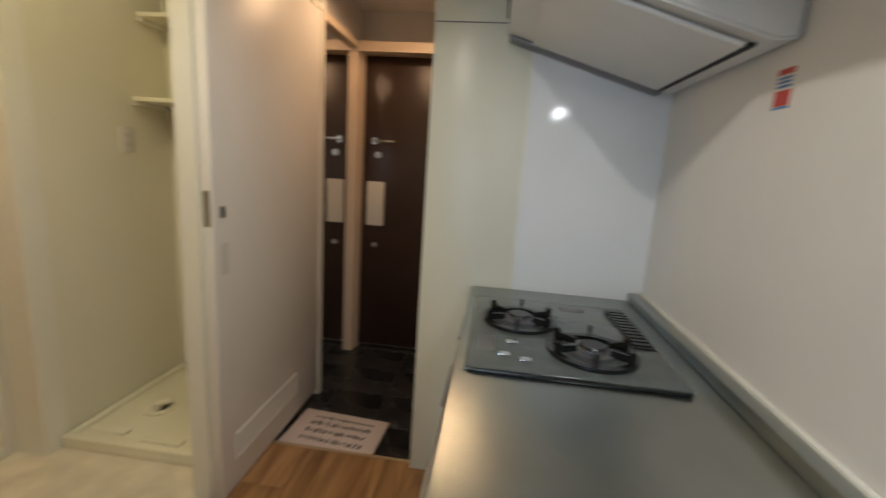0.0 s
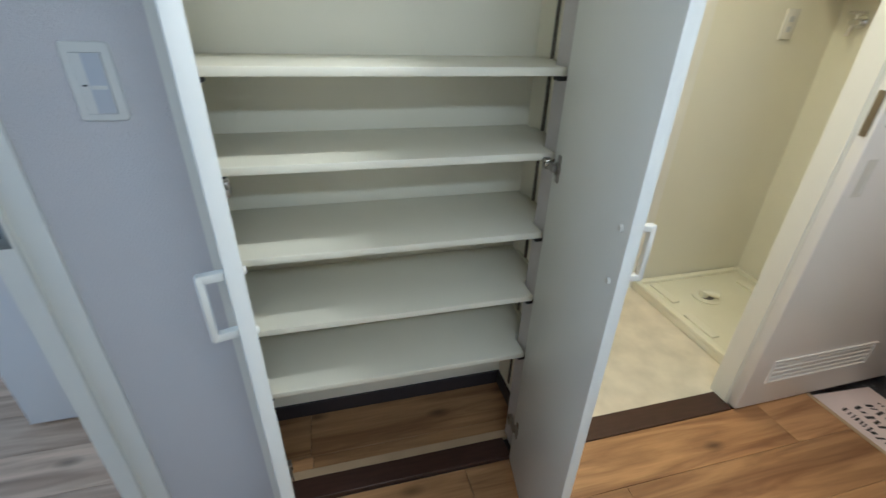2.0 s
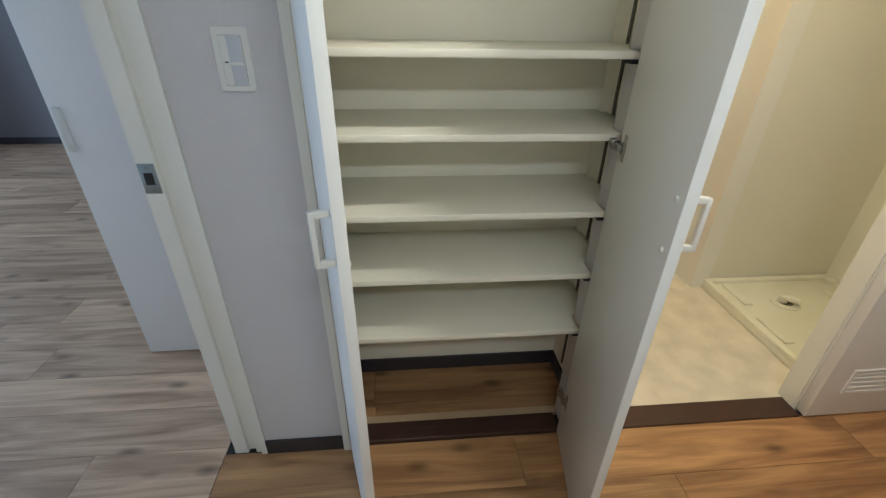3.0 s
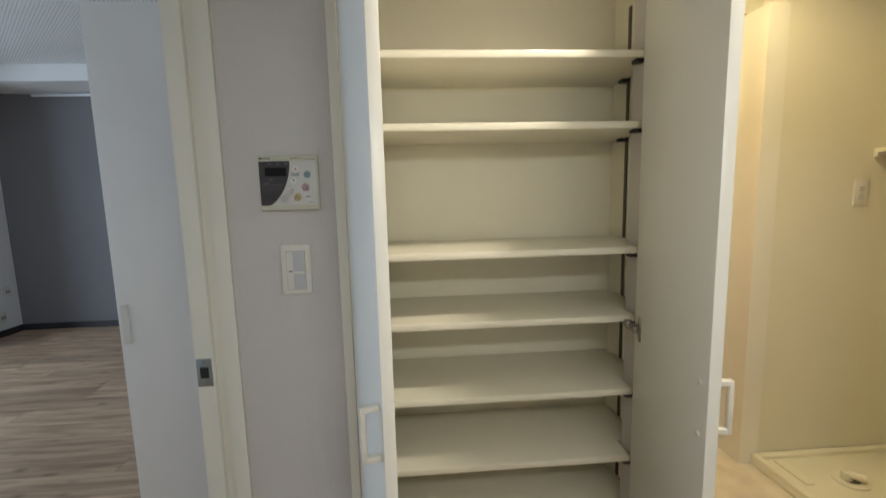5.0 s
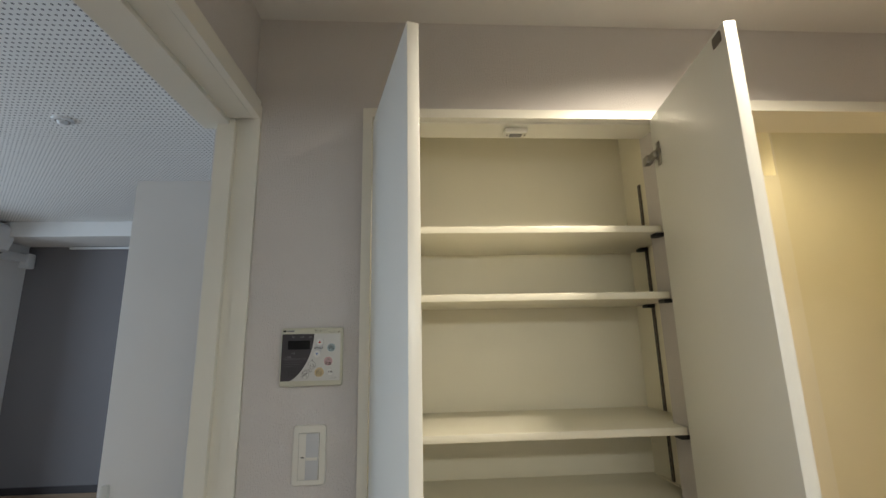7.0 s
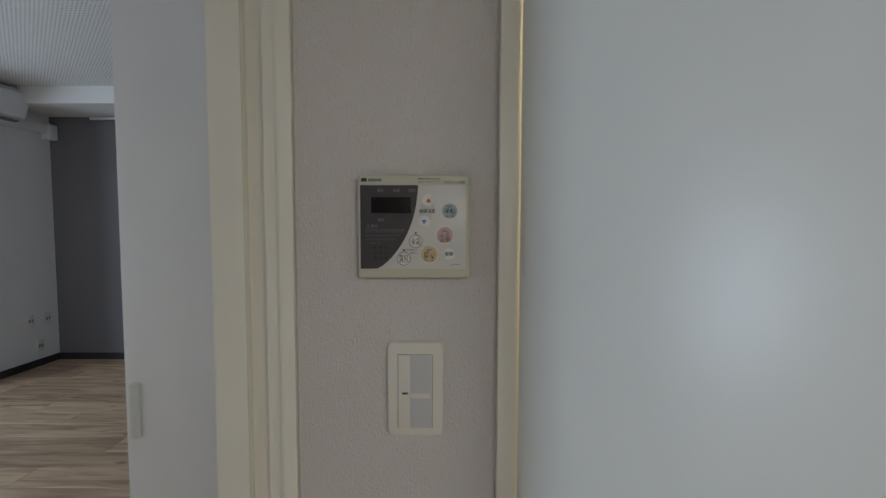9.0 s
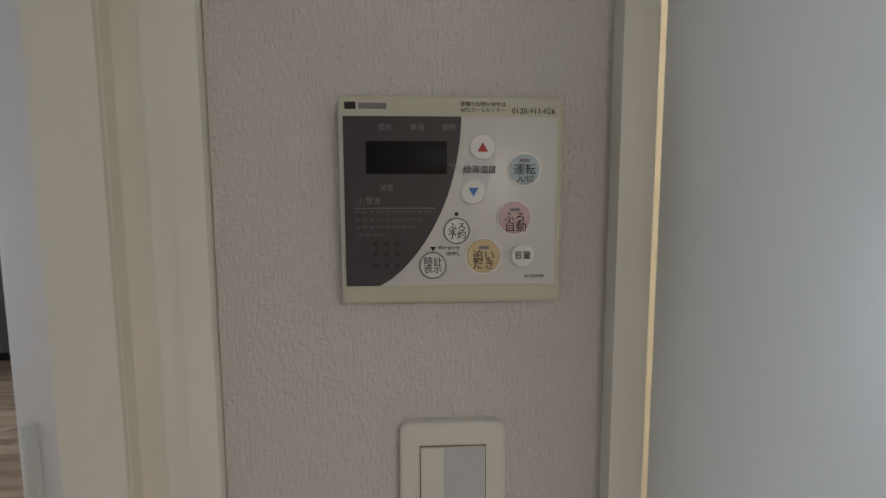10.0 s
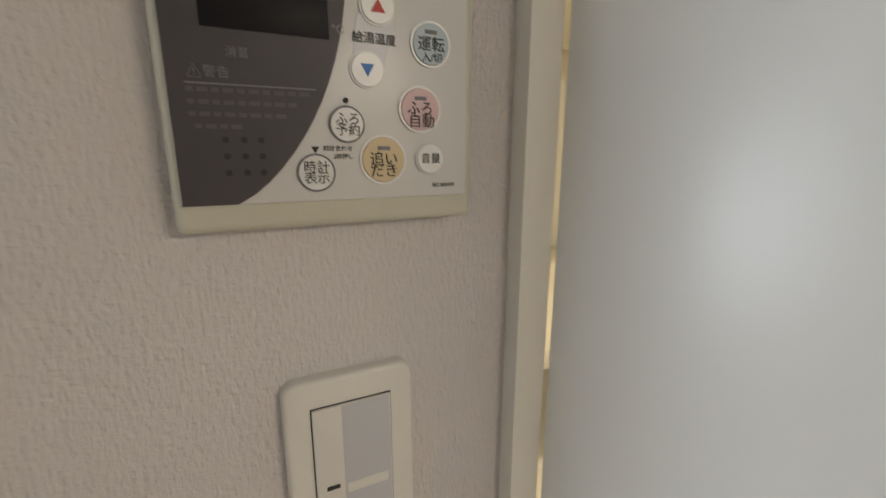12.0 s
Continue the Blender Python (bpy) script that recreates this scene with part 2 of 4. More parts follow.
SWITCHPLATE = material("white_switch_plastic", (0.70, 0.68, 0.62), rough=0.35, spread=0.02)
SWITCHGREY = material("grey_switch_strip", (0.52, 0.53, 0.55), rough=0.35, spread=0.02)
BLUEBTN = material("pale_blue_button", (0.36, 0.45, 0.48), rough=0.4)
PINKBTN = material("pink_button", (0.56, 0.38, 0.39), rough=0.4)
ORANGEBTN = material("amber_button", (0.57, 0.45, 0.27), rough=0.4)
CLEARBTN = material("pale_button", (0.70, 0.70, 0.68), rough=0.3)
REDINK = material("red_ink", (0.50, 0.07, 0.06), rough=0.6)
BLUEINK = material("blue_ink", (0.06, 0.20, 0.50), rough=0.6)
BLUETAPE = material("blue_tape", (0.02, 0.06, 0.25), rough=0.6)
TAN = material("tan_bathroom_panel", (0.62, 0.46, 0.28), rough=0.3, spread=0.06)
ACWHITE = material("air_conditioner_white", (0.78, 0.79, 0.80), rough=0.4, spread=0.02)
GLASS = bpy.data.materials.new("window_glass")
GLASS.use_nodes = True
GLASS.node_tree.nodes["Principled BSDF"].inputs["Transmission Weight"].default_value = 1.0
GLASS.node_tree.nodes["Principled BSDF"].inputs["Roughness"].default_value = 0.02


# ---- mesh helpers ----
def box(bm, x0, x1, y0, y1, z0, z1, bevel=0.0, seg=2, m=None):
    made = bmesh.ops.create_cube(bm, size=1.0)["verts"]
    bmesh.ops.scale(bm, vec=(x1 - x0, y1 - y0, z1 - z0), verts=made)
    bmesh.ops.translate(bm, vec=((x0 + x1) / 2, (y0 + y1) / 2, (z0 + z1) / 2), verts=made)
    if bevel:
        edges = list({e for v in made for e in v.link_edges})
        made = list({v for f in bmesh.ops.bevel(bm, geom=edges, offset=bevel, segments=seg, profile=0.5, affect="EDGES")["faces"] for v in f.verts})
    if m is not None:
        bmesh.ops.transform(bm, matrix=m, verts=made)
    return bm


def tube(bm, p, q, r, r2=None, n=16):
    p, q = Vector(p), Vector(q)
    turn = (q - p).to_track_quat("Z", "Y").to_matrix().to_4x4()
    bmesh.ops.create_cone(bm, cap_ends=True, segments=n, radius1=r, radius2=r if r2 is None else r2, depth=(q - p).length,
                          matrix=Matrix.Translation((p + q) / 2) @ turn)
    return bm


def ring(bm, centre, r0, r1, h, n=32, axis="Z"):
    """A flat ring with a rectangular section, its axis through centre."""
    prof = [(r0, 0), (r1, 0), (r1, h), (r0, h)]
    loops = []
    for i in range(n):
        a = 2 * math.pi * i / n
        row = []
        for r, z in prof:
            c = Vector((r * math.cos(a), r * math.sin(a), z))
            if axis == "X":
                c = Vector((c.z, c.x, c.y))
            elif axis == "Y":
                c = Vector((c.x, c.z, c.y))
            row.append(bm.verts.new(c + Vector(centre)))
        loops.append(row)
    for i in range(n):
        a, b = loops[i], loops[(i + 1) % n]
        for k in range(4):
            bm.faces.new((a[k], a[(k + 1) % 4], b[(k + 1) % 4], b[k]))
    bmesh.ops.recalc_face_normals(bm, faces=bm.faces)
    return bm


def prism(bm, outline, x0, x1):
    """An upright outline of (y, z) pairs, drawn out from x0 to x1."""
    a = [bm.verts.new((x0, y, z)) for y, z in outline]
    b = [bm.verts.new((x1, y, z)) for y, z in outline]
    bm.faces.new(a)
    bm.faces.new(list(reversed(b)))
    for i in range(len(a)):
        j = (i + 1) % len(a)
        bm.faces.new((a[i], a[j], b[j], b[i]))
    bmesh.ops.recalc_face_normals(bm, faces=bm.faces)
    return bm


def mesh_of(name, bm, mat, smooth=False):
    me = bpy.data.meshes.new(name)
    bm.to_mesh(me)
    bm.free()
    me.materials.append(mat)
    if smooth:
        me.shade_smooth()
        me.set_sharp_from_angle(angle=radians(35))
    return me


def part(name, bm, mat, parent, label="", smooth=True):
    ob = new(name, mesh_of(name, bm, mat, smooth))
    ob.parent = parent
    if label:
        ob["label"] = label
    return ob


def solid(name, bm, mat, label, category, kind="", group="", smooth=False):
    return tagged(new(name, mesh_of(name, bm, mat, smooth)), label, category, group, kind)


def thing(name, place, label, category, group="", kind=""):
    ob = new(name)
    ob.location = place
    return tagged(ob, label, category, group, kind)


def B(*a, **k):
    return box(bmesh.new(), *a, **k)


def boxes(*many):
    bm = bmesh.new()
    for b in many:
        box(bm, *b)
    return bm


def words(name, text, size, m, mat, parent, align="CENTER"):
    """Lettering in the built-in font, as a thin mesh at the pose m under its thing."""
    cu = bpy.data.curves.new(name, "FONT")
    cu.body, cu.size, cu.align_x, cu.align_y, cu.extrude = text, size, align, "CENTER", 0.00012
    cu.resolution_u = 2
    tmp = bpy.data.objects.new(name, cu)
    scene.collection.objects.link(tmp)
    bpy.context.view_layer.update()
    me = bpy.data.meshes.new_from_object(tmp.evaluated_get(bpy.context.evaluated_depsgraph_get()))
    bpy.data.objects.remove(tmp)
    me.materials.clear()
    me.materials.append(mat)
    ob = new(name, me)
    ob.parent = parent
    ob.matrix_basis = m
    return ob


STRUCT = "structure"
CEIL = 2.27
ROOMCEIL = 2.66

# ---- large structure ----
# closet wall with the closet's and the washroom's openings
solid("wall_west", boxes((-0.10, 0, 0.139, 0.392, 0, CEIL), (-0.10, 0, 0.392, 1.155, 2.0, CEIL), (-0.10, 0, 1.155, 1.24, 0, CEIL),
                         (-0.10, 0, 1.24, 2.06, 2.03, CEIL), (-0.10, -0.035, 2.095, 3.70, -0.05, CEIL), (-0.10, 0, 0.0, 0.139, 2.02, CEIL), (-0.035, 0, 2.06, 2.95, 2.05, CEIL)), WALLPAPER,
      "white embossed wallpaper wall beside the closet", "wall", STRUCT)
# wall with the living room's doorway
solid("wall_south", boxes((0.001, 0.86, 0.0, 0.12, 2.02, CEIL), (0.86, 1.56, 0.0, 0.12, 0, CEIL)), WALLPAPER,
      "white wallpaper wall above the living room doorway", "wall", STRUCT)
solid("wall_east", boxes((1.51, 1.61, 0.12, 2.405, 0, CEIL)), material("kitchen_wall_panel", (0.76, 0.75, 0.73), rough=0.45, spread=0.015),
      "smooth off-white kitchen wall panel", "wall", STRUCT)
solid("wall_kitchen_end", boxes((1.022, 1.61, 2.405, 2.465, 0.0, CEIL)), GLOSSPANEL, "glossy white panel behind the hob", "wall", STRUCT)
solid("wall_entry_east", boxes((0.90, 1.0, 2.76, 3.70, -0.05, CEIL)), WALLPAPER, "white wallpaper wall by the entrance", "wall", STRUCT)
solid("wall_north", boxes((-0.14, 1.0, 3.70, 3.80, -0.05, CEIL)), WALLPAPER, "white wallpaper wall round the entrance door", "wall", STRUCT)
solid("ceiling", boxes((-0.10, 1.61, 0.0, 3.80, CEIL, CEIL + 0.08)), CEILING, "white papered hallway ceiling", "ceiling", STRUCT)

# living room shell
solid("wall_room_west", boxes((-3.95, -3.85, -5.2, 0.1, 0, ROOMCEIL)), ACCENT, "dark grey accent wallpaper wall", "wall", STRUCT)
solid("wall_room_left", boxes((-3.85, -2.95, -3.85, -3.75, 0, ROOMCEIL), (-2.95, -2.85, -5.2, -3.75, 0, ROOMCEIL)), ROOMPAPER,
      "white wallpaper wall with outlets", "wall", STRUCT)
solid("wall_room_north", boxes((-3.85, -0.10, -0.02, 0.08, 0, ROOMCEIL)), ROOMPAPER, "white wallpaper wall of the living room", "wall", STRUCT)
solid("wall_room_east", boxes((1.56, 1.66, -5.2, 0.12, 0, ROOMCEIL)), ROOMPAPER, "white wallpaper wall of the living room", "wall", STRUCT)
solid("wall_room_south", boxes((-2.85, -1.65, -5.2, -5.1, 0, ROOMCEIL), (-0.05, 1.56, -5.2, -5.1, 0, ROOMCEIL),
                               (-1.65, -0.05, -5.2, -5.1, 0, 0.35), (-1.65, -0.05, -5.2, -5.1, 2.3, ROOMCEIL)), ROOMPAPER,
      "white wallpaper wall with a large window", "wall", STRUCT)
solid("ceiling_room", boxes((-3.95, 1.66, -5.2, 0.0, ROOMCEIL, ROOMCEIL + 0.08)), PERFORATED,
      "white perforated acoustic board ceiling", "ceiling", STRUCT)
solid("beam_far", B(-3.85, -3.35, -3.75, -0.02, 2.505, ROOMCEIL, bevel=0.006), ROOMPAPER, "white papered ceiling beam", "beam", STRUCT)

WASHCEIL = 2.5

# washroom and bathroom shell
solid("wall_washroom_west", boxes((-0.99, -0.84, 2.246, 2.94, 0, WASHCEIL)), WASHWALL, "cream wallpaper wall of the washing machine alcove", "wall", STRUCT)
solid("wall_washroom_north", boxes((-1.0, -0.10, 2.94, 3.04, 0, WASHCEIL)), WASHWALL, "cream wallpaper wall with a tap and shelves", "wall", STRUCT)
solid("wall_washroom_south", boxes((-1.0, -0.36, 1.24, 1.30, 0, WASHCEIL)), WASHWALL, "cream wallpaper wall behind the closet", "wall", STRUCT)
solid("wall_bathroom_door", boxes((-1.06, -0.98, 1.30, 1.42, 0, WASHCEIL), (-1.06, -0.98, 1.42, 2.2335, 2.18, WASHCEIL)), WASHWALL,
      "cream wall round the bathroom doorway", "wall", STRUCT)
solid("ceiling_washroom", boxes((-1.06, -0.10, 1.24, 3.04, WASHCEIL, WASHCEIL + 0.06)), CEILING, "cream washroom ceiling", "ceiling", STRUCT)
solid("floor_washroom", boxes((-1.06, -0.085, 1.24, 2.94, -0.05, 0.006)), VINYL, "beige stone-look vinyl washroom floor", "floor", STRUCT)
solid("wall_bathroom", boxes((-2.3, -2.22, 1.1, 3.0, 0, WASHCEIL), (-2.22, -1.06, 2.92, 3.0, 0, WASHCEIL), (-2.22, -1.06, 1.1, 1.18, 0, WASHCEIL),
                             (-1.06, -1.0, 2.201, 2.92, 0, WASHCEIL)), TAN, "tan bathroom wall panels", "wall", STRUCT)
solid("floor_bathroom", boxes((-2.3, -1.06, 1.1, 3.0, -0.06, -0.01)), TAN, "tan bathroom floor", "floor", STRUCT)
solid("ceiling_bathroom", boxes((-2.3, -1.06, 1.1, 3.0, WASHCEIL, WASHCEIL + 0.06)), CEILING, "white bathroom ceiling", "ceiling", STRUCT)
for nm, bx, lb in (("wall_closet_back", (-0.36, -0.335, 0.28, 1.24, 0, 2.12), "ivory back board inside the closet"),
                   ("wall_closet_left", (-0.335, -0.101, 0.310, 0.335, 0, 2.12), "ivory side board inside the closet"),
                   ("wall_closet_lining", (-0.1035, -0.005, 0.393, 0.4115, 0.017, 1.9815), "ivory lining board beside the closet opening"),
                   ("wall_closet_stop", (-0.0285, -0.018, 0.4117, 0.434, 0.017, 1.9815), "ivory door stop beside the closet opening"),
                   ("wall_closet_core", (-0.335, -0.10, 1.225, 1.24, 0, 2.12), "wall core beside the closet"),
                   ("ceiling_closet", (-0.335, -0.102, 0.28, 1.225, 2.121, 2.14), "ivory board ceiling of the closet")):
    solid(nm, boxes(bx), CLOSETWALL, lb, nm.split("_")[0], STRUCT)
closet_side = solid("wall_closet_side", boxes((-0.335, -0.004, 1.2155, 1.2245, 0, 2.12)), CLOSETWALL, "ivory side board inside the closet", "wall", STRUCT)

# trims
solid("trim_closet_frame", boxes((-0.004, 0.014, 0.39, 0.412, 0, 2.012), (-0.004, 0.014, 0.412, 1.135, 1.988, 2.012), (-0.004, 0.014, 1.135, 1.157, 0, 2.012)), CREAM,
      "cream painted frame round the closet opening", "trim", STRUCT)
solid("trim_catch_rail", boxes((-0.085, -0.005, 0.393, 1.154, 1.982, 1.999)), CREAM, "cream head lining with the door catch above the closet", "trim", STRUCT)
solid("trim_washroom_frame", boxes((-0.105, 0.014, 1.225, 1.25, 0, 2.0145), (-0.105, 0.016, 1.2255, 2.95, 2.015, 2.045), (-0.105, -0.034, 2.06, 2.098, 0, 2.015),
                                   (-0.0335, -0.027, 2.066, 2.086, 0, 2.015), (-0.987, -0.837, 2.150, 2.2455, 0.006, 2.17), (-0.987, -0.837, 2.234, 2.2455, 2.171, WASHCEIL - 0.001)), CREAM, "cream painted frame of the washroom doorway", "trim", STRUCT)
solid("trim_room_doorway", boxes((-0.10, 0.007, 0.120, 0.138, 0, 2.02), (-0.10, -0.002, 0.100, 0.120, 0, 2.02), (0.0075, 0.91, 0.121, 0.138, 1.985, 2.03), (0.86, 0.91, 0.121, 0.138, 0, 1.985),
                                 (-0.10, -0.016, 0.074, 0.100, 0, 2.0), (-0.10, -0.006, 0.060, 0.074, 0, 2.0), (-0.10, -0.002, 0.032, 0.0735, 0, 2.0), (0.0075, 0.86, 0.062, 0.120, 1.985, 2.019),
                                 (-0.029, 0.86, -0.012, 0.061, 1.975, 2.018), (0.847, 0.862, -0.012, 0.120, 0, 1.975)), CREAM,
      "cream painted frame of the living room doorway", "trim", STRUCT)
solid("baseboard_hall", boxes((0.001, 0.009, 0.139, 0.389, 0.002, 0.06)), DARKBASE, "dark brown baseboard by the closet", "baseboard", STRUCT)
solid("baseboard_closet", boxes((-0.334, -0.326, 0.336, 1.214, 0.014, 0.075), (-0.326, -0.08, 1.207, 1.2145, 0.014, 0.075), (-0.326, -0.104, 0.336, 0.344, 0.014, 0.075)), DARKBASE,
      "dark baseboard inside the closet", "baseboard", STRUCT)
solid("baseboard_room", boxes((-3.849, -3.838, -3.74, -0.03, 0.002, 0.07), (-3.838, -2.95, -3.749, -3.738, 0.002, 0.07),
                              (-2.849, -2.838, -5.09, -3.76, 0.002, 0.07)), DARKBASE, "dark baseboard of the living room", "baseboard", STRUCT)
solid("trim_washroom_threshold", B(-0.085, 0.004, 1.25, 2.06, -0.01, 0.009, bevel=0.003), DARKTRIM, "dark brown wooden threshold", "threshold", STRUCT)
solid("trim_closet_threshold", B(-0.075, -0.002, 0.412, 1.135, -0.01, 0.016, bevel=0.003), DARKTRIM, "dark brown wooden threshold of the closet", "threshold", STRUCT)
solid("trim_closet_edge", boxes((-0.105, -0.101, 0.336, 1.2145, -0.01, 0.014), (-0.1008, -0.076, 0.412, 1.154, -0.01, 0.014)), LIGHTSTRIP, "pale wooden edge strip in the closet", "trim", STRUCT)
solid("trim_step_edge", B(-0.03, 0.90, 2.437, 2.452, -0.045, 0.003, bevel=0.003), LIGHTSTRIP, "wooden edge of the entrance step", "trim", STRUCT)
solid("trim_corner_bead", B(-0.034, 0.018, 2.932, 2.965, -0.04, CEIL), CREAM, "cream post beside the mirror", "trim", STRUCT)


# ---- closet ----
def leaf(side, hinge, angle):
    """A closet leaf, 0.365 wide, hinged at its origin; side is the way its inner face looks along its own y."""
    name = thing("closet_door", (hinge[0], hinge[1], 0.0), "white melamine closet door standing open on cup hinges", "door", "closet doors")
    name.rotation_euler = (0, 0, radians(angle))
    o0, o1 = (-0.021, 0.0) if side > 0 else (0.0, 0.021)
    part("panel", B(0.0, 0.362, o0, o1, 0.022, 1.985, bevel=0.0016), WHITE, name)
    out = o0 if side > 0 else o1
    inn = o1 if side > 0 else o0
    s = side
    bm = bmesh.new()
    box(bm, 0.329, 0.343, min(out - s * 0.034, out - s * 0.024), max(out - s * 0.034, out - s * 0.024), 0.940, 1.042, bevel=0.004)
    for z in (0.946, 1.036):
        box(bm, 0.330, 0.342, min(out - s * 0.032, out), max(out - s * 0.032, out), z - 0.006, z + 0.006, bevel=0.002)
    part("handle", bm, SWITCHPLATE, name, "white plastic bar handle")
    for z in (0.940, 1.036):
        part("screw_cap", tube(bmesh.new(), (0.336, inn, z), (0.336, inn + s * 0.004, z), 0.0065, 0.005), SWITCHPLATE, name, "white round cap")
    for z in (0.20, 1.034, 1.880):
        bm = bmesh.new()
        box(bm, 0.028, 0.044, min(inn, inn + s * 0.003), max(inn, inn + s * 0.003), z - 0.030, z + 0.030, bevel=0.001)
        tube(bm, (0.034, inn + s * 0.001, z), (0.034, inn + s * 0.005, z), 0.015)
        box(bm, -0.012, 0.038, min(inn + s * 0.004, inn + s * 0.016), max(inn + s * 0.004, inn + s * 0.016), z - 0.008, z + 0.008, bevel=0.003)
        box(bm, -0.022, 0.004, min(inn + s * 0.003, inn + s * 0.02), max(inn + s * 0.003, inn + s * 0.02), z - 0.011, z + 0.011, bevel=0.003)
        part("hinge", bm, NICKEL, name, "nickel cup hinge")
    part("catch_plate", B(0.325, 0.350, min(inn, inn + s * 0.003), max(inn, inn + s * 0.003), 1.955, 1.975), RAIL, name, "small steel catch plate")
    return name


leaf(1, (0.010, 0.4345), 14.9).location.z = -0.012
leaf(-1, (0.010, 1.124), -9.6)

SHELVES = (1.708, 1.539, 1.222, 1.040, 0.835, 0.640, 0.434)
SHELF_OUTLINE = ((-0.324, 0.341), (-0.104, 0.341), (-0.104, 0.415), (-0.030, 0.415), (-0.030, 1.146), (-0.104, 1.146), (-0.104, 1.205), (-0.324, 1.205))


def shelf_board():
    """A board notched at both front corners to pass the closet's frame."""
    bm = bmesh.new()
    low = [bm.verts.new((x, y, -0.009)) for x, y in SHELF_OUTLINE]
    top = [bm.verts.new((x, y, 0.009)) for x, y in SHELF_OUTLINE]
    bm.faces.new(low)
    bm.faces.new(list(reversed(top)))
    for a in range(8):
        b = (a + 1) % 8
        bm.faces.new((low[a], low[b], top[b], top[a]))
    bmesh.ops.recalc_face_normals(bm, faces=bm.faces)
    bmesh.ops.bevel(bm, geom=list(bm.edges), offset=0.0022, segments=2, profile=0.5, affect="EDGES")
    return bm


for z in SHELVES:
    sh = thing("closet_shelf", (0, 0, z), "white adjustable shelf board in the closet", "shelf", "closet shelves")
    part("board", shelf_board(), SHELFWHITE, sh)
    for x, y in ((-0.235, 0.351), (-0.235, 1.200), (-0.045, 0.424), (-0.045, 1.141)):
        part("bracket", B(x - 0.014, x + 0.014, y - 0.012, y + 0.012, -0.019, -0.0095, bevel=0.002), BLACKPLASTIC, sh, "black shelf bracket")
    part("end_clip", B(-0.290, -0.110, 1.206, 1.2145, -0.006, 0.010, bevel=0.002), PANPLASTIC, sh, "ivory end clip")
for y in (0.3355, 1.2150):
    bm = bmesh.new()
    box(bm, -0.241, -0.229, min(y, y + (0.004 if y < 1 else -0.004)), max(y, y + (0.004 if y < 1 else -0.004)), 0.10, 1.90)
    rail = solid("shelf_rail", bm, RAIL, "grey slotted steel shelf rail", "rail", group="shelf rails")
    bm = bmesh.new()
    z = 0.12
    ys = y + 0.0045 if y < 1 else y - 0.0045
    while z < 1.88:
        box(bm, -0.237, -0.233, ys - 0.0003, ys + 0.0003, z, z + 0.010)
        z += 0.020
    part("slots", bm, BLACKPLASTIC, rail, "row of dark slots", smooth=False)["kind"] = "stuff"

cat = thing("door_catch", (0, 0, 0), "beige plastic roller catch with two screws", "catch")
part("body", B(-0.050, -0.020, 0.752, 0.812, 1.966, 1.981, bevel=0.003), SWITCHPLATE, cat)
part("slot", B(-0.043, -0.027, 0.766, 0.798, 1.964, 1.9665), GREYINK, cat, "grey catch slot")
for y in (0.760, 0.807):
    part("screw", tube(bmesh.new(), (-0.035, y, 1.9665), (-0.035, y, 1.9645), 0.003), NICKEL, cat)


# ---- wall controls ----
def face(y, z, x):
    """A pose on the closet wall, x metres proud of it, facing the hallway."""
    return Matrix(((0, 0, 1, x), (1, 0, 0, y), (0, 1, 0, z), (0, 0, 0, 1)))


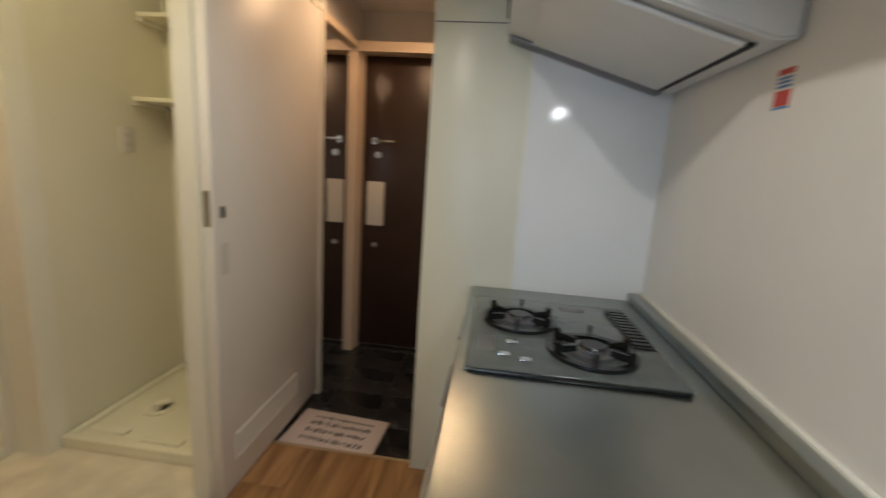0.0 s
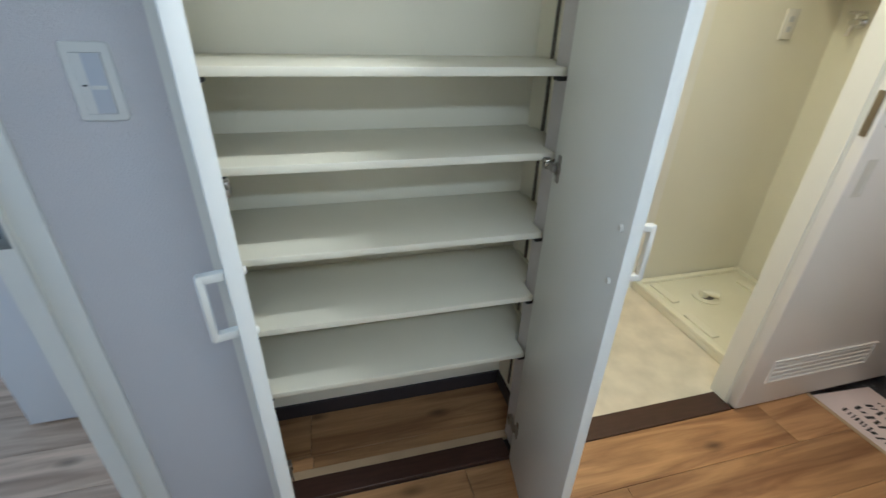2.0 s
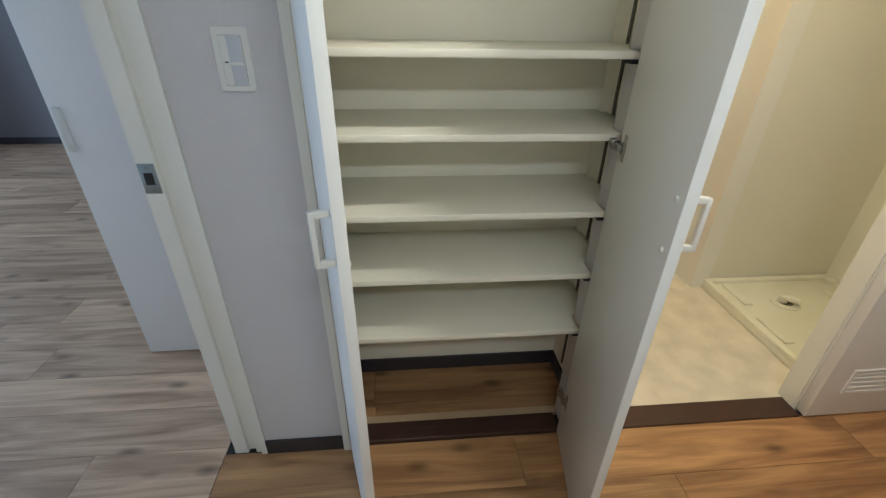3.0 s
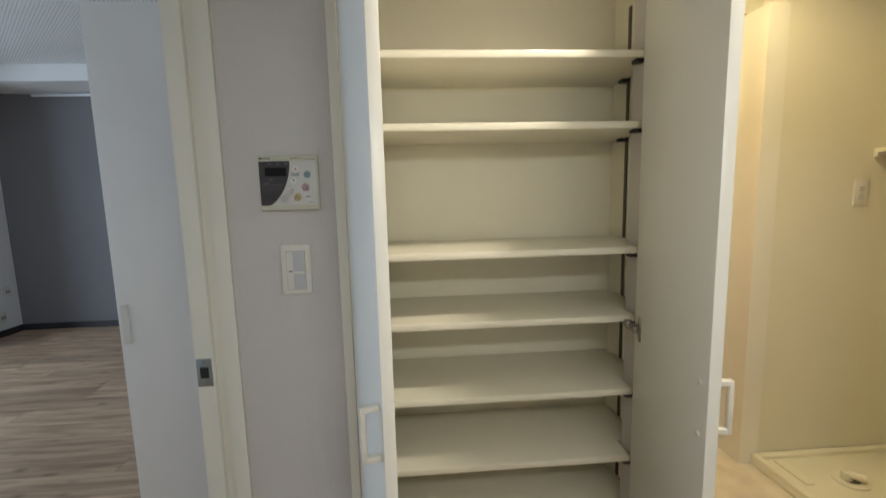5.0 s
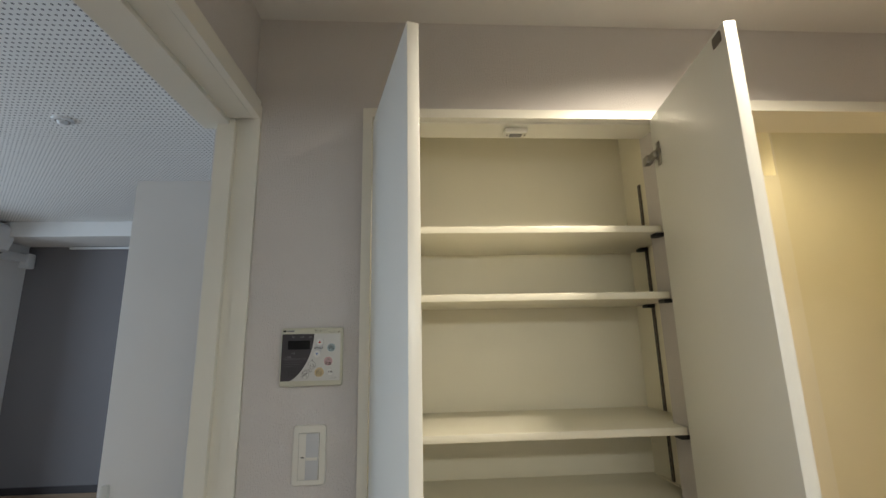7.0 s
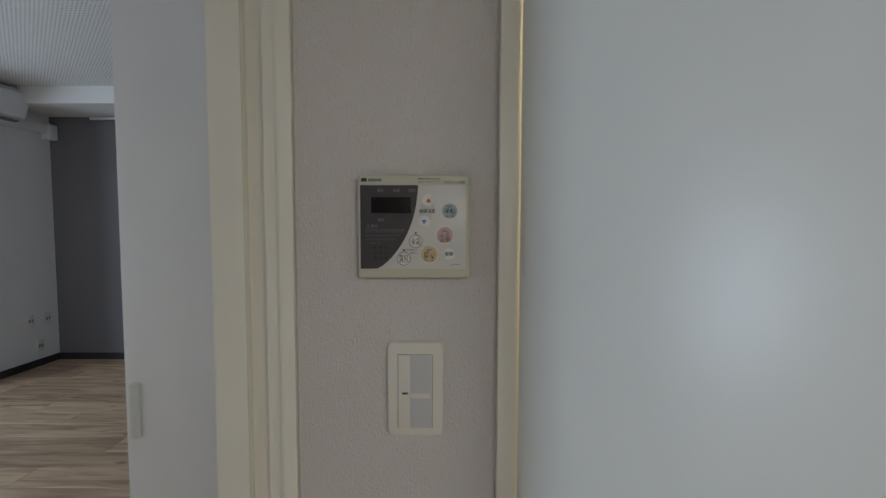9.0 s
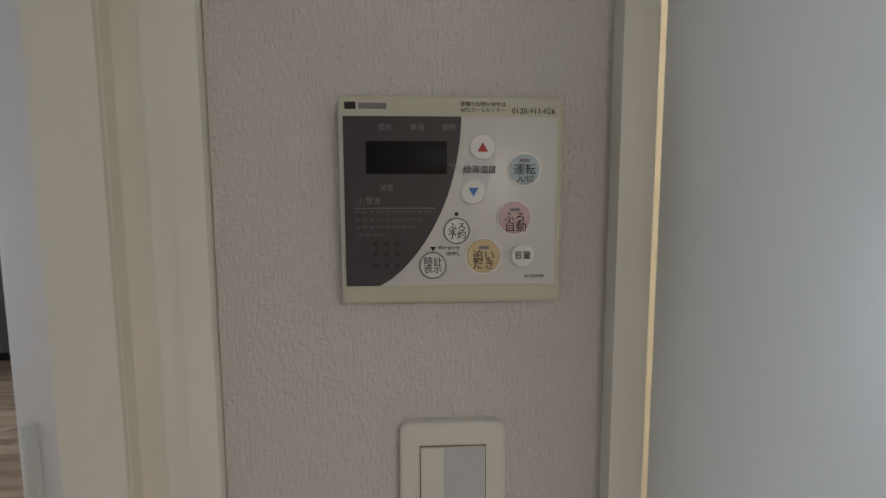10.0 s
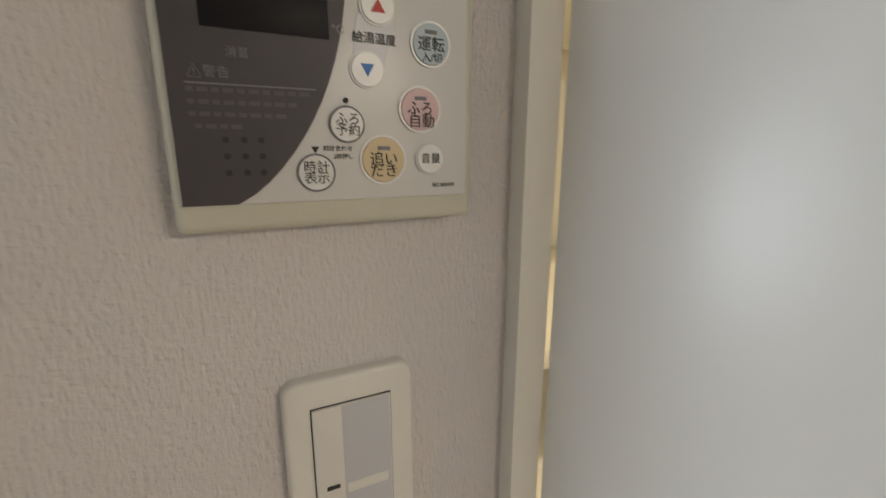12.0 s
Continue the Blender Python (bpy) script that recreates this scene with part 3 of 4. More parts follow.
def remote():
    t = thing("water_heater_remote", (0, 0, 0), "ivory water heater remote with a dark curved display", "remote control")

    def U(u):
        return 0.220 + (u - 85) * 0.0001747

    def V(v):
        return 1.4745 - (v - 70) * 0.0001736

    part("body", B(0.0, 0.0165, U(85), U(855), V(790), V(70), bevel=0.004, seg=3), REMOTEBODY, t)
    part("face_plate", B(0.0160, 0.0180, U(105), U(828), V(722), V(146), bevel=0.0006), REMOTEFACE, t, "silver white face plate")
    arc = [(U(106), V(147)), (U(500), V(147))]
    for i in range(1, 15):
        a = i / 14
        u = 500 - 18 * a - 262 * a ** 2.0
        v = 147 + 574 * (1 - (1 - a) ** 1.25)
        arc.append((U(u), V(v)))
    arc.append((U(106), V(721)))
    part("display_window", prism(bmesh.new(), arc, 0.0180, 0.0186), REMOTEDARK, t, "dark smoked display window", smooth=False)
    part("screen", B(0.0186, 0.0189, U(180), U(451), V(338), V(229), bevel=0.0001), REMOTELCD, t, "black unlit display")
    part("brand_mark", boxes((0.0165, 0.0167, U(110), U(148), V(122), V(98))), INK, t, "small dark square mark", smooth=False)
    part("brand_bar", boxes((0.0165, 0.0167, U(157), U(250), V(121), V(101))), GREYINK, t, "dark bar", smooth=False)
    words("phone_number", "0120-911-026", 0.0046, face(U(747), V(126), 0.0167), INK, t)
    words("caption", "修理のお問い合せは", 0.0030, face(U(575), V(104), 0.0167), INK, t)
    words("caption", "NTSコールセンター", 0.0030, face(U(575), V(124), 0.0167), INK, t)
    words("model", "RC-8201M", 0.0027, face(U(755), V(692), 0.0182), INK, t)
    for txt, u in (("優先", 245), ("高温", 352), ("燃焼", 458)):
        words("caption", txt, 0.0042, face(U(u), V(184), 0.0188), GREYINK, t)
    words("caption", "消音", 0.0042, face(U(248), V(386), 0.0188), GREYINK, t)
    words("caption", "⚠警告", 0.0046, face(U(186), V(430), 0.0188), GREYINK, t)
    words("caption", "℃", 0.0046, face(U(472), V(314), 0.0188), GREYINK, t)
    part("rule", boxes((0.0186, 0.0188, U(140), U(412), V(455), V(452))), GREYINK, t, smooth=False)
    for v, a, b in ((466, 140, 400), (492, 140, 372), (518, 140, 330), (544, 150, 232)):
        bm = bmesh.new()
        u = a
        k = 0
        while u < b:
            w = 14 + (k * 7) % 13
            box(bm, 0.0186, 0.01872, U(u), U(u + w), V(v + 5), V(v - 5))
            u += w + 7
            k += 1
        part("small_print", bm, REMOTESMALL, t, "faint unreadable small print", smooth=False)
    for u in (207, 245, 281):
        for v in (573, 610, 647):
            part("speaker_hole", tube(bmesh.new(), (0.0186, U(u), V(v)), (0.0189, U(u), V(v)), 0.0013), INK, t)
    bm = bmesh.new()
    prism(bm, [(U(540), V(215)), (U(612), V(215)), (U(616), V(280)), (U(584), V(400)), (U(545), V(440)), (U(500), V(420)), (U(515), V(300))], 0.0180, 0.0183)
    part("temperature_bar", bm, SWITCHGREY, t, "grey band behind the arrow buttons", smooth=False)

    def button(u, v, r, mat, rim, label):
        c = (U(u), V(v))
        bt = part("button", tube(bmesh.new(), (0.0178, *c), (0.0196, *c), r, r * 0.94, n=40), mat, t, label)
        part("button_rim", ring(bmesh.new(), (0.0178, *c), r * 0.97, r * 1.07, 0.0011, n=40, axis="X"), rim, bt)
        return bt

    def say(bt, txt, size, u, v):
        words("caption", txt, size, face(U(u), V(v), 0.0198), INK, bt)

    def mark(bt, u, v):
        part("mark", boxes((0.0196, 0.0198, U(u - 17), U(u + 17), V(v + 5), V(v - 5))), GREYINK, bt, smooth=False)

    bt = button(716, 322, 0.0094, BLUEBTN, CLEARBTN, "pale blue round button")
    mark(bt, 714, 293), say(bt, "運転", 0.0068, 715, 325), say(bt, "入/切", 0.0046, 717, 357)
    bt = button(684, 488, 0.0099, PINKBTN, CLEARBTN, "pink round button")
    mark(bt, 683, 460), say(bt, "ふろ", 0.0068, 682, 487), say(bt, "自動", 0.0068, 686, 520)
    bt = button(577, 620, 0.0105, ORANGEBTN, CLEARBTN, "amber round button")
    mark(bt, 577, 590), say(bt, "追い", 0.0068, 577, 620), say(bt, "だき", 0.0068, 577, 650)
    bt = button(484, 532, 0.0074, CLEARBTN, GREYINK, "pale round button")
    say(bt, "ふろ", 0.0056, 485, 520), say(bt, "予約", 0.0056, 485, 547)
    bt = button(402, 651, 0.0077, CLEARBTN, GREYINK, "pale round button")
    say(bt, "時計", 0.0056, 402, 638), say(bt, "表示", 0.0056, 402, 665)
    bt = button(712, 618, 0.0070, CLEARBTN, REMOTEFACE, "pale round button")
    say(bt, "音量", 0.0052, 712, 619)
    bt = button(572, 248, 0.0076, CLEARBTN, REMOTEFACE, "pale round button")
    part("arrow", prism(bmesh.new(), [(U(554), V(264)), (U(590), V(264)), (U(572), V(233))], 0.0196, 0.0199), REDINK, bt, "red up arrow", smooth=False)
    bt = button(541, 398, 0.0074, CLEARBTN, REMOTEFACE, "pale round button")
    part("arrow", prism(bmesh.new(), [(U(524), V(385)), (U(558), V(385)), (U(541), V(415))], 0.0196, 0.0199), BLUEINK, bt, "blue down arrow", smooth=False)
    words("caption", "給湯温度", 0.0050, face(U(563), V(325), 0.0186), INK, t)
    part("dot", tube(bmesh.new(), (0.018, U(484), V(474)), (0.0185, U(484), V(474)), 0.0012), INK, t)
    part("arrow", prism(bmesh.new(), [(U(393), V(587)), (U(413), V(587)), (U(403), V(603))], 0.018, 0.0183), INK, t, smooth=False)
    words("caption", "時計合わせ", 0.0026, face(U(459), V(592), 0.0182), INK, t)
    words("caption", "2秒押し", 0.0026, face(U(472), V(612), 0.0182), INK, t)



remote()


def wall_switch():
    t = thing("light_switch", (0, 0, 0), "white rocker light switch plate on the wallpaper", "switch")
    y0, z0 = 0.253, 1.149
    bm = bmesh.new()
    outline = []
    for cy, cz, a0 in ((0.062, 0.112, 0), (0.008, 0.112, 90), (0.008, 0.008, 180), (0.062, 0.008, 270)):
        for k in range(6):
            a = radians(a0 + 18 * k)
            outline.append((y0 + cy + 0.008 * math.cos(a), z0 + cz + 0.008 * math.sin(a)))
    prism(bm, outline, 0.0, 0.0075)
    front = [e for e in bm.edges if all(v.co.x > 0.007 for v in e.verts)]
    bmesh.ops.bevel(bm, geom=front, offset=0.0028, segments=3, profile=0.5, affect="EDGES")
    part("plate", bm, SWITCHPLATE, t)
    part("gap", B(0.0072, 0.0079, y0 + 0.0133, y0 + 0.0567, z0 + 0.0115, z0 + 0.1045), INK, t, "thin dark gap")
    part("rocker", B(0.0070, 0.0096, y0 + 0.0138, y0 + 0.0562, z0 + 0.012, z0 + 0.104, bevel=0.0008), SWITCHPLATE, t)
    part("grey_strip", B(0.0090, 0.0099, y0 + 0.029, y0 + 0.0555, z0 + 0.0125, z0 + 0.1035, bevel=0.0003), SWITCHGREY, t, "translucent grey name strip")
    part("window", B(0.0095, 0.0102, y0 + 0.030, y0 + 0.0535, z0 + 0.050, z0 + 0.056, bevel=0.0003), SWITCHPLATE, t)
    part("mark", B(0.0094, 0.0100, y0 + 0.019, y0 + 0.026, z0 + 0.0548, z0 + 0.0572), INK, t, "short black mark")


wall_switch()

sp = thing("strike_plate", (0, 0, 0), "steel strike plate in the doorway frame", "strike plate")
part("plate", B(0.0, 0.0012, -0.026, 0.010, -0.035, 0.035, bevel=0.0005), STEEL, sp)
part("latch_hole", B(0.0010, 0.0016, -0.018, 0.002, -0.014, 0.014), INK, sp, "dark latch hole")
for z in (-0.026, 0.026):
    part("screw", tube(bmesh.new(), (0.001, -0.008, z), (0.002, -0.008, z), 0.0035), NICKEL, sp)
sp.location = (-0.0018, 0.0595, 0.962)

# ---- living room ----
fd = thing("folding_closet_door", (-0.51, -0.478, 0), "white folding closet door left open", "door")
part("panel", B(-0.03, 0, 0.0, 0.455, 0.012, 2.018, bevel=0.002), DOORWHITE, fd)
part("pull", B(0.0, 0.016, 0.018, 0.040, 0.88, 1.02, bevel=0.004), SWITCHPLATE, fd, "white pull handle")
sm = thing("smoke_detector", (-1.27, -1.42, ROOMCEIL), "white round ceiling detector", "detector")
part("base", tube(bmesh.new(), (0, 0, -0.012), (0, 0, 0), 0.046, 0.05, n=32), ACWHITE, sm)
part("cap", tube(bmesh.new(), (0, 0, -0.030), (0, 0, -0.012), 0.016, 0.026, n=24), ACWHITE, sm)
part("ring", ring(bmesh.new(), (0, 0, -0.0125), 0.028, 0.034, 0.002), GREYINK, sm, "grey ring")

ac = thing("air_conditioner", (-3.0, -3.75, 0.50), "white wall-mounted air conditioner", "air conditioner")
bm = bmesh.new()
prism(bm, [(0.0, 2.13), (0.0, 1.86), (0.10, 1.83), (0.20, 1.88), (0.235, 1.98), (0.235, 2.09), (0.20, 2.13)], -0.40, 0.40)
part("body", bm, ACWHITE, ac, smooth=False)
part("flap", B(-0.36, 0.36, 0.105, 0.185, 1.840, 1.852), GREYINK, ac, "grey air outlet flap")
pc = thing("pipe_cover", (-3.5, -3.75, 0.42), "white air conditioner pipe cover", "pipe cover")
part("duct", B(-0.30, 1.2, 0.0, 0.075, 1.90, 1.985, bevel=0.008), ACWHITE, pc)
part("elbow", B(-0.345, -0.25, 0.0, 0.095, 1.84, 2.0, bevel=0.012), ACWHITE, pc)
cr = thing("curtain_rail", (-3.84, -2.2, 2.485), "white curtain rail under the beam", "rail")
part("track", B(0.0, 0.03, -1.1, 1.1, -0.012, 0.012, bevel=0.003), ACWHITE, cr)
for k, (x, z) in enumerate(((-3.55, 0.467), (-3.73, 0.46), (-3.64, 0.20))):
    o = thing("wall_outlet", (x, -3.75, z), "white wall outlet plate", "outlet", "living room outlets")
    part("plate", B(-0.036, 0.036, 0.0, 0.007, -0.06, 0.06, bevel=0.002), SWITCHPLATE, o)
    for dx in (-0.014, 0.014):
        part("socket", B(dx - 0.008, dx + 0.008, 0.007, 0.009, -0.016, 0.016), GREYINK, o)
wi = thing("window_1", (-0.85, -5.15, 0), "large aluminium-framed living room window", "window", kind=STRUCT)
for x in (-0.80, -0.025, 0.75):
    part("window_frame", B(x, x + 0.05, -0.03, 0.03, 0.35, 2.3), STEEL, wi)
for z in (0.35, 2.26):
    part("window_frame", B(-0.80, 0.80, -0.031, 0.031, z, z + 0.04), STEEL, wi)
for x in (-0.75, 0.025):
    pane = part("pane", B(x, x + 0.725, -0.004, 0.004, 0.39, 2.26), GLASS, wi)
    pane.visible_shadow = False

# ---- washroom ----
sd = thing("sliding_door", (0, 0, 0), "white sliding washroom door with a louvred foot, slid open", "door")
part("panel", B(-0.026, 0.012, 2.066, 2.931, 0.012, 2.013, bevel=0.002), DOORWHITE, sd)
lv = part("louvre", boxes((0.0122, 0.018, 2.15, 2.66, 0.130, 0.138), (0.0122, 0.018, 2.15, 2.66, 0.232, 0.240), (0.0122, 0.018, 2.15, 2.158, 0.138, 0.232),
                          (0.0122, 0.018, 2.652, 2.66, 0.138, 0.232)), DOORWHITE, sd, "raised louvre frame", smooth=False)
for z in (0.150, 0.172, 0.194, 0.214):
    part("slat", B(0.0122, 0.0165, 2.160, 2.650, z, z + 0.010, bevel=0.002), DOORWHITE, lv)
pu = part("pull", boxes((0.0122, 0.0138, 2.100, 2.140, 0.985, 0.997), (0.0122, 0.0138, 2.100, 2.140, 0.885, 0.893), (0.0122, 0.0138, 2.100, 2.106, 0.893, 0.985),
                        (0.0122, 0.0138, 2.134, 2.140, 0.893, 0.985)), SWITCHPLATE, sd, "white recessed pull rim", smooth=False)
part("recess", B(0.0118, 0.0124, 2.106, 2.134, 0.893, 0.985), SWITCHPLATE, pu, "shallow white recess", smooth=False)
part("lock", B(0.0122, 0.0145, 2.102, 2.128, 1.087, 1.127, bevel=0.001), NICKEL, sd, "square nickel lock with a dark slot")
part("lock_slot", B(0.0145, 0.0150, 2.111, 2.119, 1.095, 1.119), INK, sd)
part("edge_plate", B(-0.018, 0.002, 2.0635, 2.0662, 1.06, 1.18), NICKEL, sd, "long steel edge plate")

wp = thing("washing_machine_pan", (0, 0.04, 0.006), "ivory plastic washing machine pan", "pan")
bm = bmesh.new()
box(bm, -0.835, -0.115, 2.170, 2.895, 0.0, 0.035, bevel=0.006)
part("tray", bm, PANPLASTIC, wp)
for a in ((-0.835, -0.115, 2.170, 2.20), (-0.835, -0.115, 2.865, 2.895), (-0.835, -0.805, 2.201, 2.864), (-0.145, -0.115, 2.201, 2.864)):
    part("rim", B(*a, 0.030, 0.055, bevel=0.005), PANPLASTIC, wp)
for x, y in ((-0.70, 2.27), (-0.42, 2.25), (-0.62, 2.78), (-0.30, 2.70)):
    part("raised_pad", B(x - 0.09, x + 0.09, y - 0.022, y + 0.022, 0.034, 0.046, bevel=0.004), PANPLASTIC, wp)
tr = part("drain_ring", ring(bmesh.new(), (-0.62, 2.47, 0.035), 0.035, 0.068, 0.008), PANPLASTIC, wp, "round drain ring")
part("drain_well", tube(bmesh.new(), (-0.62, 2.47, 0.0352), (-0.62, 2.47, 0.037), 0.036), BLACKPLASTIC, wp, "dark drain well")
for i in range(6):
    part("grate_bar", B(-0.652, -0.588, 2.443 + i * 0.010, 2.448 + i * 0.010, 0.037, 0.041), NICKEL, tr)
bm = tube(bmesh.new(), (-0.63, 2.46, 0.04), (-0.63, 2.46, 0.075), 0.022)
tube(bm, (-0.63, 2.46, 0.068), (-0.575, 2.50, 0.072), 0.017)
part("elbow", bm, PANPLASTIC, wp, "ivory drain elbow")

for z, d in ((1.53, 0.23), (1.925, 0.17)):
    s = thing("washroom_shelf", (0, 0.04, z), "cream wooden shelf over the washing machine pan", "shelf", "washroom shelves")
    part("board", B(-0.838, -0.12, 2.898 - d, 2.898, -0.010, 0.010, bevel=0.002), SHELFWHITE, s)
    part("bracket", B(-0.838, -0.82, 2.898 - d, 2.898, -0.03, -0.0105), CREAM, s)
tp = thing("washing_machine_tap", (-0.735, 2.94, 1.35), "chrome washing machine tap on the wall", "tap")
bm = tube(bmesh.new(), (0, 0, 0), (0, -0.008, 0), 0.026)
tube(bm, (0, -0.008, 0), (0, -0.07, 0), 0.012)
tube(bm, (0, -0.055, 0), (0, -0.06, -0.055), 0.010)
part("spout", bm, CHROME, tp)
part("handle", tube(tube(bmesh.new(), (0, -0.045, 0), (0, -0.045, 0.03), 0.007), (-0.035, -0.045, 0.036), (0.035, -0.045, 0.036), 0.007), CHROME, tp)
so = thing("wall_outlet", (-0.84, 2.66, 1.335), "white washing machine outlet plate", "outlet")
part("plate", B(0, 0.008, -0.035, 0.035, -0.06, 0.06, bevel=0.0025), SWITCHPLATE, so)
for z in (-0.02, 0.02):
    part("socket", B(0.008, 0.0095, -0.012, 0.012, z - 0.011, z + 0.011), SWITCHGREY, so)
bd = thing("bathroom_door_frame", (-1.0, 1.784, 0), "cream bathroom door frame", "door frame", kind=STRUCT)
for y in (-0.38, 0.325):
    part("jamb", B(-0.09, 0.012, y, y + 0.04, 0.006, 2.178, bevel=0.004), CREAM, bd)
part("head", B(-0.09, 0.012, -0.339, 0.324, 2.11, 2.178, bevel=0.004), CREAM, bd)
part("sill", B(-0.09, 0.012, -0.339, 0.324, 0.006, 0.05, bevel=0.004), CREAM, bd)
bt = thing("bathtub", (-1.85, 2.3, -0.01), "tan bathtub with a broad rim", "bathtub")
part("tub", boxes((-0.36, 0.36, -0.59, -0.53, 0, 0.50), (-0.36, 0.36, 0.53, 0.59, 0, 0.50), (-0.36, -0.30, -0.529, 0.529, 0, 0.50),
                  (0.30, 0.36, -0.529, 0.529, 0, 0.50), (-0.299, 0.299, -0.529, 0.529, 0, 0.1)), TAN, bt)
part("rim", boxes((-0.365, -0.28, -0.6, 0.6, 0.501, 0.53), (0.28, 0.375, -0.6, 0.6, 0.501, 0.53), (-0.279, 0.279, -0.6, -0.51, 0.501, 0.53),
                  (-0.279, 0.279, 0.51, 0.6, 0.501, 0.53)), PANPLASTIC, bt, "ivory tub rim")

# ---- kitchen ----
COUNTER = 0.855
kc = thing("base_cabinet", (0, 0, 0), "pale kitchen base cabinet with bar handles", "cabinet")
part("body", boxes((0.90, 1.50, 1.17, 2.400, 0.09, 0.80), (0.94, 1.50, 1.18, 2.39, 0.0, 0.089)), TALLPANEL, kc, smooth=False)
for a, b in ((1.172, 1.580), (1.584, 1.990), (1.994, 2.398)):
    d = part("door", B(0.878, 0.899, a, b, 0.10, 0.798, bevel=0.002), TALLPANEL, kc)
    bm = tube(bmesh.new(), (0.852, a + 0.10, 0.755), (0.852, b - 0.10, 0.755), 0.006)
    for y in (a + 0.12, b - 0.12):
        tube(bm, (0.852, y, 0.755), (0.879, y, 0.755), 0.005)
    part("handle", bm, CHROME, d, "chrome bar handle")
wt = thing("worktop", (0, 0, 0), "brushed stainless steel worktop with an upstand", "worktop")
part("top", B(0.866, 1.458, 1.16, 2.402, COUNTER - 0.045, COUNTER, bevel=0.006, seg=3), STEEL, wt)
part("upstand", B(1.459, 1.496, 1.16, 2.402, COUNTER - 0.04, COUNTER + 0.030, bevel=0.004), STEEL, wt, "low steel upstand")
part("sealing_strip", B(1.4965, 1.5095, 1.16, 2.402, COUNTER - 0.01, COUNTER + 0.036, bevel=0.002), CREAM, wt, "white sealing strip")
hb = thing("gas_hob", (0, 0, COUNTER), "grey two-burner gas hob with black pan supports", "hob")
part("top_plate", B(0.893, 1.395, 1.675, 2.235, 0.0005, 0.013, bevel=0.005, seg=3), HOBTOP, hb)
part("front_edge", B(0.901, 1.387, 1.668, 1.678, 0.001, 0.010, bevel=0.002), BLACKENAMEL, hb, "dark glossy edge")
for cx, cy, r in ((1.032, 2.005, 0.108), (1.206, 1.820, 0.112)):
    bu = part("burner", tube(ring(bmesh.new(), (cx, cy, 0.013), r * 0.30, r * 0.52, 0.012), (cx, cy, 0.013), (cx, cy, 0.032), r * 0.32, r * 0.28, n=32), HOODDARK, hb, "dark grey metal burner head")
    part("burner_cap", tube(bmesh.new(), (cx, cy, 0.032), (cx, cy, 0.039), r * 0.31, r * 0.27, n=32), BLACKENAMEL, bu)
    support = part("pan_support", ring(bmesh.new(), (cx, cy, 0.014), r * 0.82, r, 0.010, n=40), BLACKENAMEL, hb, "black enamelled pan support")
    for k in range(6):
        a = 2 * math.pi * k / 6 + 0.4
        mm = Matrix.Translation((cx, cy, 0)) @ Matrix.Rotation(a, 4, "Z")
        prong = [(0.42, 0.024), (0.80, 0.024), (0.84, 0.0145), (0.97, 0.0145), (0.96, 0.050), (0.88, 0.054), (0.80, 0.042), (0.42, 0.040)]
        bm2 = prism(bmesh.new(), [(r * u, z) for u, z in prong], -0.0045, 0.0045)
        bmesh.ops.transform(bm2, matrix=mm @ Matrix.Rotation(-math.pi / 2, 4, "Z"), verts=bm2.verts)
        part("prong", bm2, BLACKENAMEL, support, smooth=False)
vt = part("vent_grille", B(1.325, 1.385, 1.880, 2.200, 0.0132, 0.018, bevel=0.002), BLACKENAMEL, hb, "black exhaust grille")
for i in range(11):
    part("slat", B(1.331, 1.379, 1.895 + i * 0.027, 1.911 + i * 0.027, 0.0182, 0.021), BLACKENAMEL, vt)
part("label", B(0.920, 0.960, 1.770, 1.87, 0.0132, 0.0136), HOODDARK, hb, "grey control print")
part("label", B(1.17, 1.25, 2.15, 2.19, 0.0132, 0.0136), HOODDARK, hb, "grey printed label")
for x, y in ((0.985, 1.755), (1.035, 1.735), (1.005, 1.835)):
    part("control", B(x - 0.014, x + 0.014, y - 0.010, y + 0.010, 0.0132, 0.019, bevel=0.002), CHROME, hb, "small chrome control")

tu = thing("tall_cabinet", (0, 0, 0), "pale cream tall cabinet beside the hob", "cabinet")
part("body", B(0.660, 1.021, 2.405, 2.759, -0.034, CEIL - 0.001, bevel=0.003), TALLPANEL, tu)
part("joint", B(0.664, 1.018, 2.4035, 2.4052, 1.815, 1.819), GREYINK, tu, "thin dark panel joint")
part("seam", B(1.014, 1.024, 2.400, 2.4045, 0.856, 1.74), CREAM, tu, "cream edge strip")

hd = thing("range_hood", (0, 0, 0), "off-white sloping range hood over the hob", "range hood")
bm = bmesh.new()
prof = [(0.925, 1.765), (0.925, 2.15), (1.505, 2.15), (1.505, 1.605), (1.46, 1.600)]
va = [bm.verts.new((x, 1.76, z)) for x, z in prof]
vb = [bm.verts.new((x, 2.398, z)) for x, z in prof]
bm.faces.new(va), bm.faces.new(list(reversed(vb)))
for i in range(5):
    j = (i + 1) % 5
    bm.faces.new((va[i], va[j], vb[j], vb[i]))
bmesh.ops.recalc_face_normals(bm, faces=bm.faces)
bmesh.ops.bevel(bm, geom=list(bm.edges), offset=0.006, segments=2, affect="EDGES")
part("body", bm, HOODPAINT, hd)
slope = math.degrees(math.atan2(1.600 - 1.765, 1.46 - 0.925))
mm = Matrix.Translation((1.1925, 0, 1.6825)) @ Matrix.Rotation(radians(-slope), 4, "Y")
part("baffle", B(-0.19, 0.245, 1.80, 2.31, -0.016, -0.004, bevel=0.005, m=mm), HOODPAINT, hd, "smooth off-white baffle plate")
part("rear_gutter", B(-0.27, 0.27, 2.330, 2.396, -0.012, -0.002, bevel=0.002, m=mm), HOODDARK, hd, "grey metal gutter")
